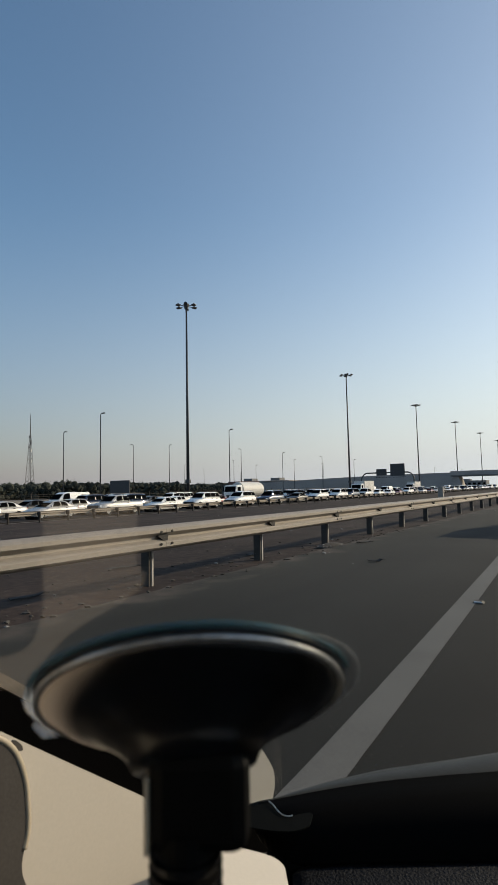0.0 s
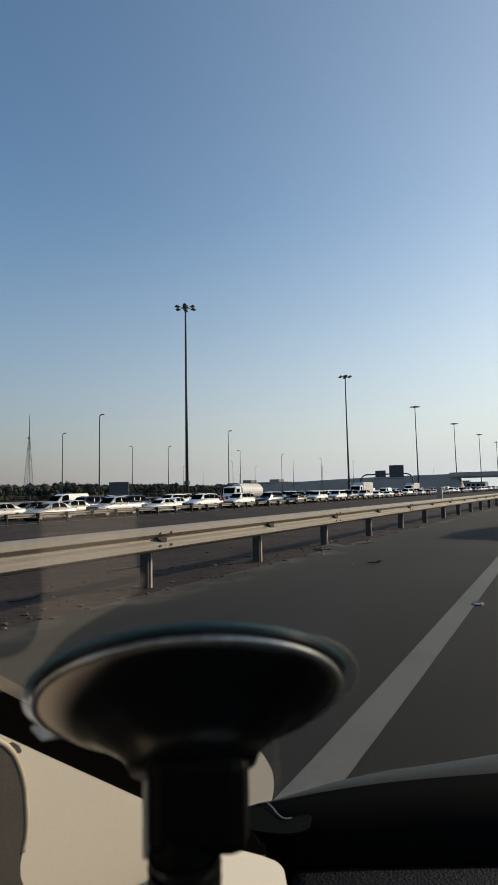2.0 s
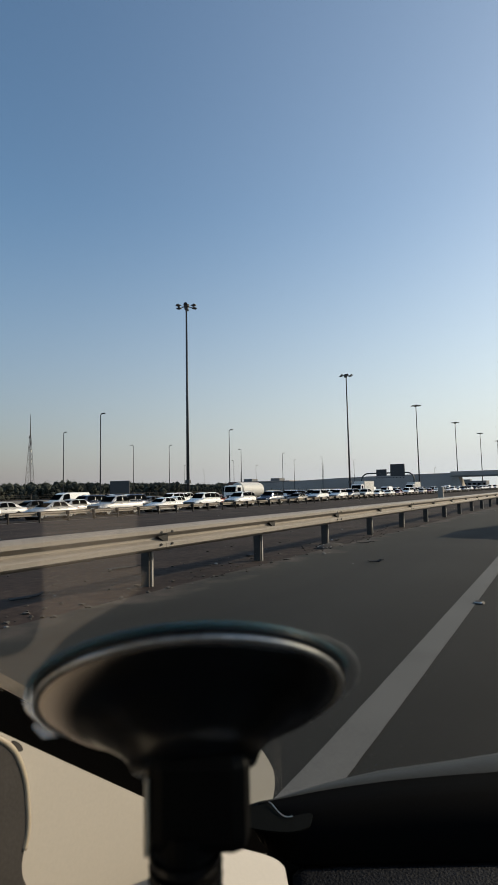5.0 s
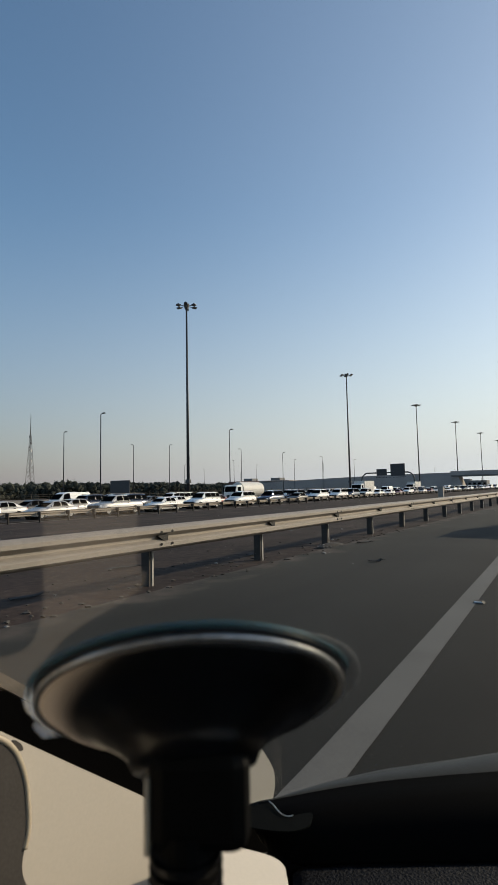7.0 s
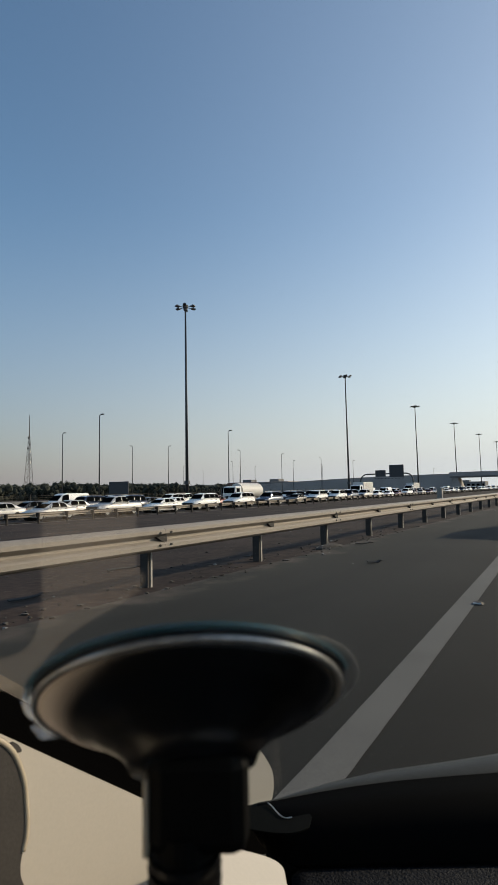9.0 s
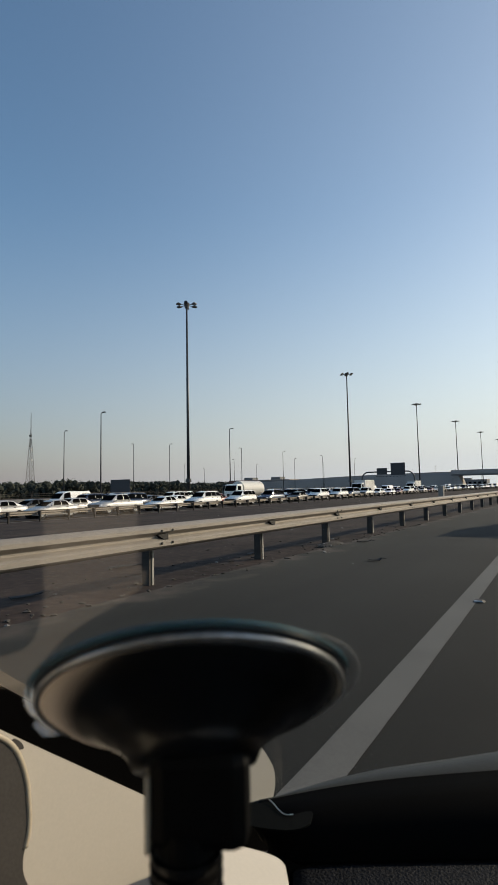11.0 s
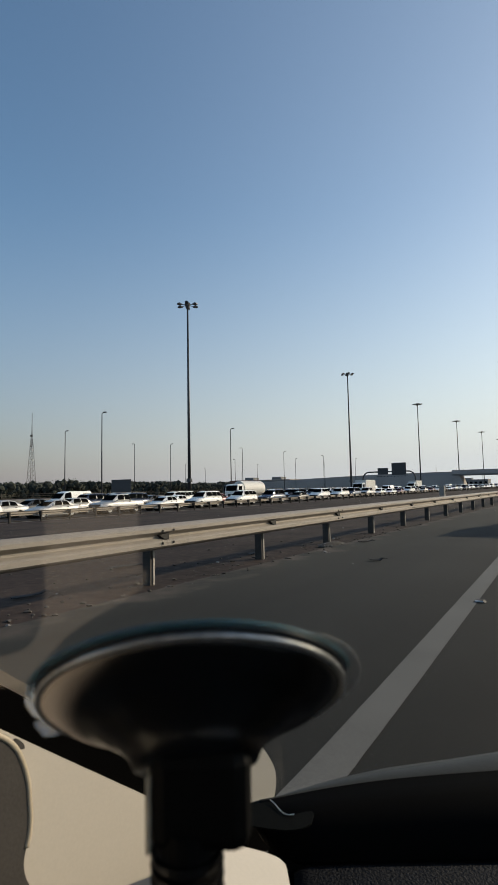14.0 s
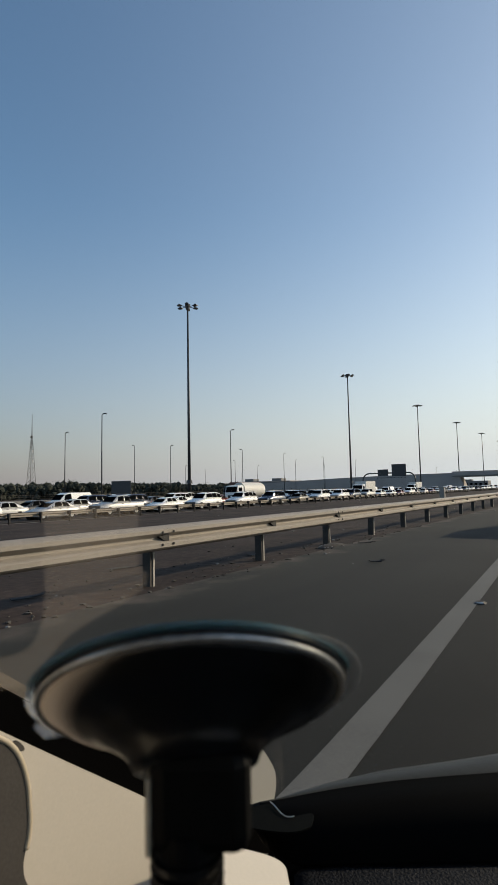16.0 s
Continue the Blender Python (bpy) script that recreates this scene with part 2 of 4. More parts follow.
def loft(bm, rings):
    """Closed rings of equal length joined one to the next and capped."""
    made = [[bm.verts.new(p) for p in ring] for ring in rings]
    for p, q in zip(made, made[1:]):
        for i in range(len(p)):
            bm.faces.new((p[i], p[(i + 1) % len(p)], q[(i + 1) % len(p)], q[i]))
    bm.faces.new(made[0])
    bm.faces.new(made[-1])
    return bm


def sweep(bm, path, r, seg=8):
    """A round bead of one piece along a path."""
    p = [Vector(q) for q in path]
    rings = []
    for i, q in enumerate(p):
        way = (p[min(i + 1, len(p) - 1)] - p[max(i - 1, 0)]).normalized()
        a = way.orthogonal().normalized() if not rings else (side - way * side.dot(way)).normalized()
        side, b = a, way.cross(a)
        rings.append([tuple(q + (a * math.cos(2 * math.pi * k / seg) + b * math.sin(2 * math.pi * k / seg)) * r) for k in range(seg)])
    return loft(bm, rings)


def smooth_line(pts, n=6):
    """A Catmull-Rom curve through open points."""
    p = [Vector(q) for q in pts]
    p = [p[0] * 2 - p[1]] + p + [p[-1] * 2 - p[-2]]
    out = []
    for a, b, c, d in zip(p, p[1:], p[2:], p[3:]):
        for k in range(n):
            t = k / n
            out.append(tuple(.5 * ((2 * b) + (c - a) * t + (2 * a - 5 * b + 4 * c - d) * t * t + (3 * b - a - 3 * c + d) * t ** 3)))
    return out + [tuple(p[-2])]


# ---------------------------------------------------------------- ground and roads
OPP_Z = -0.90                       # the other carriageway lies about a metre lower


def ground_sheet():
    xs = (-4000, -400, -61, -52, -34.8, -20, -5.2, -4.4, 17, 4000)
    zs = (-2.2, -1.9, -1.25, -0.97, -0.95, -0.50, -0.045, -0.04, -0.06, -0.5)
    ys = (-400, -60, 0, 30, 80, 200, 600, 4500)
    bm = bmesh.new()
    grid = [[bm.verts.new((x, y, z)) for x, z in zip(xs, zs)] for y in ys]
    for r, s in zip(grid, grid[1:]):
        for i in range(len(xs) - 1):
            f = bm.faces.new((r[i], r[i + 1], s[i + 1], s[i]))
            f.material_index = 1 if 4 <= i <= 6 else 0
    tagged(new("ground", mesh_of("ground", bm, [SAND, MEDIAN])), "brown sandy ground with gravel and dry dust", "ground", kind="structure")


def road(name, x0, x1, z, label, material):
    bm = boxed(x0, x1, -300, 3500, z - 0.035, z)
    return tagged(new(name, mesh_of(name, bm, material)), label, "road", kind="structure")


ground_sheet()
def sandy_edge(m, x_edge):
    """Sand blown over the edge of the asphalt, in uneven patches."""
    n, l = m.node_tree.nodes, m.node_tree.links
    b = n["Principled BSDF"]
    tc, sep, ns = n.new("ShaderNodeTexCoord"), n.new("ShaderNodeSeparateXYZ"), n.new("ShaderNodeTexNoise")
    rng, mx, add = n.new("ShaderNodeMapRange"), n.new("ShaderNodeMixRGB"), n.new("ShaderNodeMath")
    ns.inputs["Scale"].default_value, ns.inputs["Detail"].default_value = 1.6, 7
    add.operation = "MULTIPLY_ADD"
    add.inputs[1].default_value = -2.4
    l.new(tc.outputs["Object"], sep.inputs[0])
    l.new(tc.outputs["Object"], ns.inputs["Vector"])
    l.new(ns.outputs["Fac"], add.inputs[0])
    l.new(sep.outputs["X"], add.inputs[2])
    rng.inputs["From Min"].default_value, rng.inputs["From Max"].default_value = x_edge - 0.9, x_edge - 1.5
    l.new(add.outputs[0], rng.inputs["Value"])
    l.new(rng.outputs["Result"], mx.inputs["Fac"])
    l.new(b.inputs["Base Color"].links[0].from_socket, mx.inputs["Color1"])
    mx.inputs["Color2"].default_value = (0.062, 0.050, 0.041, 1)
    # long pale and dark bands left by the wheels
    mp, band, wear, tone = n.new("ShaderNodeMapping"), n.new("ShaderNodeTexNoise"), n.new("ShaderNodeMapRange"), n.new("ShaderNodeHueSaturation")
    mp.inputs["Scale"].default_value = (0.9, 0.035, 1.0)
    band.inputs["Scale"].default_value, band.inputs["Detail"].default_value = 1.3, 6
    wear.inputs["From Min"].default_value, wear.inputs["From Max"].default_value = 0.3, 0.7
    wear.inputs["To Min"].default_value, wear.inputs["To Max"].default_value = 0.78, 1.22
    l.new(tc.outputs["Object"], mp.inputs["Vector"])
    l.new(mp.outputs["Vector"], band.inputs["Vector"])
    l.new(band.outputs["Fac"], wear.inputs["Value"])
    # dusty shoulder, darker driven lane; the low sun's sheen is put into this tone too
    dust_sheen, both = n.new("ShaderNodeMapRange"), n.new("ShaderNodeMath")
    dust_sheen.inputs["From Min"].default_value, dust_sheen.inputs["From Max"].default_value = x_edge, -0.4
    dust_sheen.inputs["To Min"].default_value, dust_sheen.inputs["To Max"].default_value = 1.45, 0.62
    both.operation = "MULTIPLY"
    l.new(sep.outputs["X"], dust_sheen.inputs["Value"])
    l.new(wear.outputs["Result"], both.inputs[0])
    l.new(dust_sheen.outputs["Result"], both.inputs[1])
    l.new(both.outputs[0], tone.inputs["Value"])
    l.new(mx.outputs["Color"], tone.inputs["Color"])
    l.new(tone.outputs["Color"], b.inputs["Base Color"])


sandy_edge(ASPHALT, -4.36)
road("road_near", -4.36, 15.5, 0.0, "dark grey asphalt carriageway with paved shoulder", ASPHALT)
road("road_far", -51.2, -35.4, OPP_Z, "grey asphalt carriageway full of waiting traffic", ASPHALT_FAR)


def lane_line():
    """The solid edge line, with slightly worn edges."""
    bm = bmesh.new()
    rnd = random.Random(4)
    rows = []
    y = -12.0
    # the paved shoulder narrows a little ahead
    while y < 420:
        u = min(y, 11) - 1.8
        drift = -.020 * (u + math.sqrt(u * u + .25))
        rows.append((bm.verts.new((-1.065 + drift + rnd.uniform(-.001, .001), y, 0.004)), bm.verts.new((-0.885 + drift + rnd.uniform(-.0012, .0012), y, 0.004))))
        y += 0.12 if y < 14 else 2.0
    for a, b in zip(rows, rows[1:]):
        bm.faces.new((a[0], a[1], b[1], b[0]))
    tagged(new("trim_lane_line", mesh_of("lane_line", bm, PAINT_LINE)), "worn off-white solid edge line on the asphalt", "road marking", kind="structure")


lane_line()


def road_studs():
    for x, y in ((-1.02, 5.68), (-1.22, 29.7), (-1.22, 53.7), (-1.22, 77.7)):
        d = thing("road_stud", "small dark road stud with a white reflector on the edge line", "road stud", "road studs along the edge line")
        d.matrix_world = pose(x, y, 0)
        bm = bmesh.new()
        bmesh.ops.create_cone(bm, cap_ends=True, segments=4, radius1=.075, radius2=.045, depth=.02, matrix=Matrix.Translation((0, 0, .012)) @ Matrix.Rotation(math.pi / 4, 4, "Z"))
        part("body", bm, POST, d)
        part("reflector", boxed(-.036, .036, -.047, -.036, .006, .020, .002), HEADLIGHT, d, "white glassy reflector")


road_studs()


# ---------------------------------------------------------------- guard rails
def w_beam(length):
    """A W-shaped rail panel, 0.31 m high, facing +x, running along y from 0."""
    line = [(0.0, -.155), (.020, -.150), (.058, -.130), (.083, -.110), (.083, -.064), (.062, -.044), (.012, -.016), (.004, -.006), (.004, .014),
            (.014, .022), (.078, .058), (.086, .066), (.086, .108), (.058, .130), (.020, .150), (0.0, .155)]
    back = [(x - .004, z) for x, z in reversed(line)]
    return extrude(bmesh.new(), line + back, "y", 0.0, length)


def guard_rail(name, x, z, y0, pitch, count, flip, label):
    """Posts, spacers, rail panels two posts long, bolts and dark groove wedges; the beam faces +x, or -x when flipped.
    """
    rail = thing(name, label, "guard rail")
    rail.matrix_world = pose(x, y0, z)
    s = -1 if flip else 1
    beam = mesh_of("rail_panel", w_beam(pitch * 2 - 0.004), RAIL)
    bm = bmesh.new()
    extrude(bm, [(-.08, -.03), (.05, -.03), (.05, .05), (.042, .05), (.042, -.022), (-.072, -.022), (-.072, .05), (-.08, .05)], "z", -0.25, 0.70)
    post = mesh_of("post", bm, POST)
    # narrow bright strip that paints sunlight on the post's road-side face
    flange = mesh_of("flange", boxed(.052, .062, .014, .044, -.25, .69), FLANGE_LIT)
    block = mesh_of("spacer", boxed(-.09, .09, -.05, .05, .43, .70, 0.006), POST)
    nut = mesh_of("bolt", tube(bmesh.new(), (.082, 0, 0), (.098, 0, 0), .016, seg=6), BOLT)
    # dark wedge in the rail's groove at each post
    bm = extrude(bmesh.new(), [(-.13, .602), (.05, .615), (.05, .535), (-.03, .540)], "x", .004, .060)
    bolt = mesh_of("bolt", bm, BOLT)
    for i in range(count):
        y = i * pitch
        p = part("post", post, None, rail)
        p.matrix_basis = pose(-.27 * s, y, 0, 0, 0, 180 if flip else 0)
        if not flip:
            part("flange", flange, None, p)
        p = part("spacer", block, None, rail)
        p.matrix_basis = pose(-.12 * s, y, 0)
        p = part("bolt", bolt, None, rail)
        p.matrix_basis = pose(-.03 * s, y, 0, 0, 0, 180 if flip else 0)
        if i % 2 == 0:
            p = part("rail_panel", beam, None, rail)
            p.matrix_basis = pose(-.03 * s, y + (pitch * 2 if flip else 0.002), .575, 0, 0, 180 if flip else 0)
            if not flip and i < 40:
                for dy, dz in ((-.1, -.075), (-.1, .075), (.1, -.075), (.1, .075)):
                    part("bolt", nut, None, rail).matrix_basis = pose(-.03, y + dy, .575 + dz)
    return rail


PITCH_POST = 2.67
guard_rail("guard_rail", -4.55, 0.0, 5.07 - 8 * PITCH_POST, PITCH_POST, 90, False, "weathered galvanised steel guard rail beside the shoulder")
guard_rail("guard_rail", -33.4, OPP_Z + .06, 24.0 - 8 * 2.46, 2.46, 100, True, "galvanised steel guard rail beside the far carriageway")


# ---------------------------------------------------------------- lighting masts and street lamps
def high_mast(x, y, z, height):
    """Tapered pole with a collar near the foot and a ring of floodlights."""
    m = thing("lighting_mast", "tall dark steel lighting mast with six floodlights", "street light", "lighting masts along the carriageway")
    m.matrix_world = pose(x, y, z)
    part("pole", tube(bmesh.new(), (0, 0, 0), (0, 0, height), .24, .12, 12), MAST, m, smooth=True)
    part("base_plate", tube(bmesh.new(), (0, 0, 0), (0, 0, .15), .55, .5, 12), MAST, m)
    part("collar", tube(bmesh.new(), (0, 0, 3.0), (0, 0, 3.5), .45, .40, 12), MAST, m)
    part("head_ring", tube(bmesh.new(), (0, 0, height - .45), (0, 0, height + .30), .26, .42, 12), MAST, m)
    for k in range(6):
        a = 2 * math.pi * (k + .08) / 6
        c, s = math.cos(a), math.sin(a)
        part("arm", tube(bmesh.new(), (0, 0, height), (c * 1.15, s * 1.15, height - .03), .05), MAST, m)
        rot = Matrix.Translation((c * 1.28, s * 1.28, height)) @ pose(0, 0, 0, 0, 0, math.degrees(a))
        bm = bmesh.new()
        box(bm, -.32, .32, -.24, .24, -.14, .06, .05, rot)
        box(bm, -.11, .11, -.11, .11, .05, .20, .03, rot)
        part("floodlight", bm, LAMP, m)
    return m


mast = high_mast(-57.0, 0, -1.2, 28.5)
MAST_Y = [69.7 + 70.6 * k for k in range(9)]
mast.matrix_world = pose(-57.0, MAST_Y[0], -1.2) @ Matrix.Scale(1.19, 4)
for yy in MAST_Y[1:]:
    copy_thing(mast, pose(-57.0, yy, -1.2))


def street_lamp(x, y, z, height, turn=0):
    m = thing("street_lamp", "slim grey street lamp with one short arm", "street light", "street lamps beyond the carriageway")
    m.matrix_world = pose(x, y, z, 0, 0, turn)
    part("pole", tube(bmesh.new(), (0, 0, 0), (0, 0, height), .13, .07, 8), MAST, m, smooth=True)
    bm = tube(bmesh.new(), (0, 0, height - .02), (.4, 0, height + .16), .05, .04, 8)
    part("arm", bm, MAST, m)
    part("lamp_head", boxed(.32, .95, -.16, .16, height + .08, height + .25, .05), LAMP, m)
    return m


lamp = street_lamp(-66.0, 58.8, -1.3, 14.9)
for lx, ly, turn in ((-64, 92, 0), (-92, 165, 0), (-92, 232, 0), (-92, 300, 0), (-130, 190, 180), (-150, 240, 0), (-118, 255, 180), (-170, 205, 0),
                     (-105, 330, 0), (-92, 72.1, 0), (-104, 104.1, 180), (-98, 111.8, 0), (-92, 138.6, 180), (-110, 207.6, 0), (-92, 197.9, 180), (-125, 390, 180), (-92, 380, 0), (-92, 470, 0), (-200, 260, 180), (-92, 560, 0), (-220, 330, 0)):
    copy_thing(lamp, pose(lx, ly, -1.3, 0, 0, turn))


# ---------------------------------------------------------------- sign gantry
def gantry(x0, x1, y, z):
    g = thing("sign_gantry", "dark arched steel gantry carrying two road signs", "sign gantry")
    g.matrix_world = pose(0, y, z) @ Matrix.Scale(1.15, 4)
    top, r = 7.2, 2.6
    for x, s in ((x0, 1), (x1, -1)):
        part("leg", tube(bmesh.new(), (x, 0, 0), (x, 0, top - r), .26), MAST, g)
        bm = bmesh.new()
        pts = [(x + s * r * (1 - math.cos(t)), 0, top - r + r * math.sin(t)) for t in np.linspace(0, math.pi / 2, 9)]
        for a, b in zip(pts, pts[1:]):
            tube(bm, a, b, .25)
        part("bend", bm, MAST, g)
    part("beam", tube(bmesh.new(), (x0 + r, 0, top), (x1 - r, 0, top), .25), MAST, g)
    w = x1 - x0
    for a, b, lo, hi in ((.30, .50, 6.2, 8.6), (.57, .84, 5.9, 10.4)):
        s = part("sign_panel", boxed(x0 + a * w, x0 + b * w, -.35, -.22, lo, hi, .03), SIGN, g, "dark grey back of a road sign")
        bm = bmesh.new()
        for q in (lo + .4, (lo + hi) / 2, hi - .4):
            box(bm, x0 + a * w + .1, x0 + b * w - .1, -.43, -.34, q - .06, q + .06)
        part("stiffener", bm, MAST, s)
    part("walkway", boxed(x0 + .3 * w, x0 + .86 * w, -.9, -.2, 5.45, 5.55), MAST, g)
    bm = bmesh.new()
    for k in range(9):
        x = x0 + (.31 + .065 * k) * w
        box(bm, x - .16, x + .16, -1.3, -.9, 5.25, 5.5, .03)
    part("sign_lights", bm, LAMP, g)


gantry(-75.0, -55.0, 226.0, -1.2)


# ---------------------------------------------------------------- overpass with its ramp wall
def overpass(y):
    o = thing("overpass", "pale concrete overpass with a long ramp wall", "bridge")
    o.matrix_world = pose(0, y, -1.2) @ Matrix.Scale(1.15, 4)
    # ramp wall panels, stepping down away from the road
    n = 26
    for k in range(n):
        xa, xb = -51.0 - k * 4.2, -51.0 - (k + 1) * 4.2
        ha, hb = 7.5 - 0.0062 * (k ** 1.9), 7.5 - 0.0062 * ((k + 1) ** 1.9)
        bm = extrude(bmesh.new(), [(xa - .01, 0), (xb + .01, 0), (xb + .01, hb), (xa - .01, ha)], "y", 0, 8)
        part("wall_panel", bm, CONCRETE, o)
    part("deck", boxed(-52, 60, -.6, 9, 5.7, 7.1, .05), CONCRETE_D, o)
    part("parapet", boxed(-52, 60, -.85, -.55, 6.3, 8.1, .03), CONCRETE, o)
    part("abutment", extrude(bmesh.new(), [(-51.2, 0), (-46.9, 0), (-49.0, 5.8), (-51.2, 5.8)], "y", .2, 8), CONCRETE, o)
    for x in (-15.0, 24.0):
        for yy in (1.5, 6.5):
            part("column", tube(bmesh.new(), (x, yy, 0), (x, yy, 5.8), .55, seg=14), CONCRETE_D, o)
    for k in range(16):
        x = -150 + k * 12.5
        bm = tube(bmesh.new(), (x, -.7, 7.5), (x, -.7, 8.7), .05, seg=6)
        if x > -60:
            part("railing_post", bm, MAST, o)
        else:
            bm.free()


overpass(279.0)


def low_building(x, y, w, d, h, label, steps):
    b = thing("low_building", label, "building", "low buildings in the distance")
    b.matrix_world = pose(x, y, -1.0)
    part("wall", boxed(0, w, 0, d, 0, h, .05), CONCRETE_D, b)
    part("roof_edge", boxed(-.3, w + .3, -.3, d + .3, h, h + .5), CONCRETE, b)
    for k in range(steps):
        x0 = w * (.15 + .5 * k / max(1, steps - 1))
        part("roof_box", boxed(x0, x0 + w * .16, 2, d * .6, h + .5, h + 2.2), CONCRETE_D, b)
    for k in range(int(w // 5)):
        part("window", boxed(1 + k * 5, 4 + k * 5, -.06, .05, h * .35, h * .7), CARGLASS, b)


low_building(-205, 300, 42, 15, 7.0, "grey flat-roofed shed far behind the traffic", 2)
low_building(-320, 420, 60, 20, 6.5, "long grey flat-roofed hall in the haze", 1)
low_building(-420, 330, 50, 18, 6.0, "low grey hall behind the trees", 2)
low_building(-190, 640, 90, 20, 6.5, "wide grey hall at the end of the road", 2)


def boundary_fence():
    f = thing("boundary_fence", "grey boundary wall with a railing on top", "fence")
    f.matrix_world = pose(-84, 0, -1.3)
    for k in range(40):
        y = 5 + k * 6.0
        part("wall_panel", boxed(-.15, .15, y, y + 5.96, 0, 1.25), CONCRETE_D, f)
        part("post", boxed(-.05, .05, y, y + .1, 1.25, 2.3), POST, f)
        part("bent_top", sweep(bmesh.new(), [(0, y + .05, 2.28), (.02, y + .05, 2.45), (.14, y + .05, 2.62), (.32, y + .05, 2.68)], .05, 6), POST, f)
        bm = bmesh.new()
        for z in (1.55, 1.9, 2.25):
            box(bm, -.02, .02, y, y + 5.96, z - .02, z + .02)
        part("rails", bm, POST, f)


boundary_fence()


def lattice_tower(x, y, h):
    t = thing("lattice_tower", "slender grey steel lattice radio tower", "tower")
    t.matrix_world = pose(x, y, -1.2)
    def half(z):
        return 2.6 * (1 - z / h) + .35
    for sx in (-1, 1):
        for sy in (-1, 1):
            part("leg", tube(bmesh.new(), (sx * half(0), sy * half(0), 0), (sx * half(h), sy * half(h), h), .16, .1, 6), POST, t)
    n = 14
    for k in range(n):
        z0, z1 = h * k / n, h * (k + 1) / n
        bm = bmesh.new()
        a, b = half(z0), half(z1)
        for s in (-1, 1):
            tube(bm, (-a, s * a, z0), (b, s * b, z1), .07, seg=5)
            tube(bm, (a, s * a, z0), (-b, s * b, z1), .07, seg=5)
            tube(bm, (s * a, -a, z0), (s * b, b, z1), .07, seg=5)
        part("bracing", bm, POST, t)
    part("antenna", tube(bmesh.new(), (0, 0, h), (0, 0, h + 17), .38, .16, 6), POST, t)
    for z, sx in ((h * .80, -1), (h * .86, 1), (h * .97, -1)):
        part("dish", tube(bmesh.new(), (sx * (half(z) + .3), -.5, z), (sx * (half(z) + .3), .1, z), .8, .5, 12), LAMP, t)
    for z in (h * .55, h * .72):
        part("antenna_panel", boxed(half(z), half(z) + .5, -.3, .3, z, z + 2), CANVAS, t)


lattice_tower(-375, 262, 49)


def roadside_sign(x, y):
    s = thing("roadside_board", "dark back of a large roadside board on posts", "sign")
    s.matrix_world = pose(x, y, -1.3)
    part("panel", boxed(-2.6, 2.6, -.06, .06, 1.4, 4.6, .03), SIGN, s)
    for px in (-1.8, 1.8):
        part("post", tube(bmesh.new(), (px, .12, 0), (px, .12, 4.5), .09, seg=8), MAST, s)


roadside_sign(-76, 72.5)


# ---------------------------------------------------------------- tree belt
def tree_belt():
    """Far belt of low scrub and trees: trunks and many small leaf blades."""
    rnd = random.Random(11)
    verts, faces, vt, ft = [], [], [], []
    shape = bmesh.new()
    bmesh.ops.create_icosphere(shape, subdivisions=1, radius=1)
    shape.verts.index_update()
    ball = [tuple(v.co) for v in shape.verts]
    ball_faces = [tuple(v.index for v in f.verts) for f in shape.faces]
    shape.free()
    spots = []
    for k in range(470):
        spots.append((-rnd.uniform(205, 265), -30 + k * 1.3 + rnd.uniform(-3, 3), rnd.choice((4.4, 4.8, 5.2, 5.6, 6.0, 6.4, 7.4)) + .7 * math.sin(k * .045) + .5 * math.sin(k * .13)))
    for k in range(110):
        spots.append((-330 - k * 3.0 + rnd.uniform(-2, 2), 420 + k * 5 + rnd.uniform(-20, 20), rnd.uniform(5, 9)))
    for x, y, h in spots:
        w = h * rnd.uniform(1.2, 1.9)
        lumps = [(rnd.uniform(-w, w) * .7, rnd.uniform(-w, w) * .7, rnd.choice((.10, .22, .35, .5, .62, .74, .82)) * h, rnd.uniform(.12, .22) * w) for _ in range(30)]
        tri = len(vt)
        for dx, dy in ((.12, 0), (-.06, .1), (-.06, -.1)):
            vt.append((x + dx, y + dy, -1.3))
        vt.append((x, y, h * .7 - 1.2))
        ft += [(tri, tri + 1, tri + 3), (tri + 1, tri + 2, tri + 3), (tri + 2, tri, tri + 3)]
        for lx, ly, lz, lr in lumps:
            i = len(verts)
            cx, cy, cz = x + lx, y + ly, max(.1, lz) - 1.2
            for bx, by, bz in ball:
                k = lr * rnd.uniform(.5, .95)
                verts.append(Vector((cx + bx * k, cy + by * k, cz + bz * k)))
            faces += [tuple(i + j for j in f) for f in ball_faces]
        for _ in range(460):
            lx, ly, lz, lr = rnd.choice(lumps)
            d = Vector((rnd.gauss(0, 1), rnd.gauss(0, 1), rnd.gauss(0, 1))).normalized() * lr * rnd.uniform(.6, 1.15)
            c = Vector((x + lx, y + ly, max(.1, lz) - 1.2)) + d
            u = Vector((rnd.gauss(0, 1), rnd.gauss(0, 1), rnd.gauss(0, 1))).normalized() * rnd.uniform(.14, .30)
            v = u.cross(Vector((rnd.gauss(0, 1), rnd.gauss(0, 1), rnd.gauss(0, 1)))).normalized() * rnd.uniform(.12, .26)
            i = len(verts)
            verts += [c - u, c + v, c + u, c - v]
            faces.append((i, i + 1, i + 2, i + 3))
    belt = thing("tree_belt", "dark green belt of low trees and scrub", "trees", kind="stuff")
    for nm, vv, ff, mm in (("leaves", verts, faces, LEAF), ("trunks", vt, ft, BARK)):
        me = bpy.data.meshes.new(nm)
        me.from_pydata([tuple(v) for v in vv], [], ff)
        me.materials.append(mm)
        tagged(part(nm, me, None, belt), kind="stuff")


tree_belt()


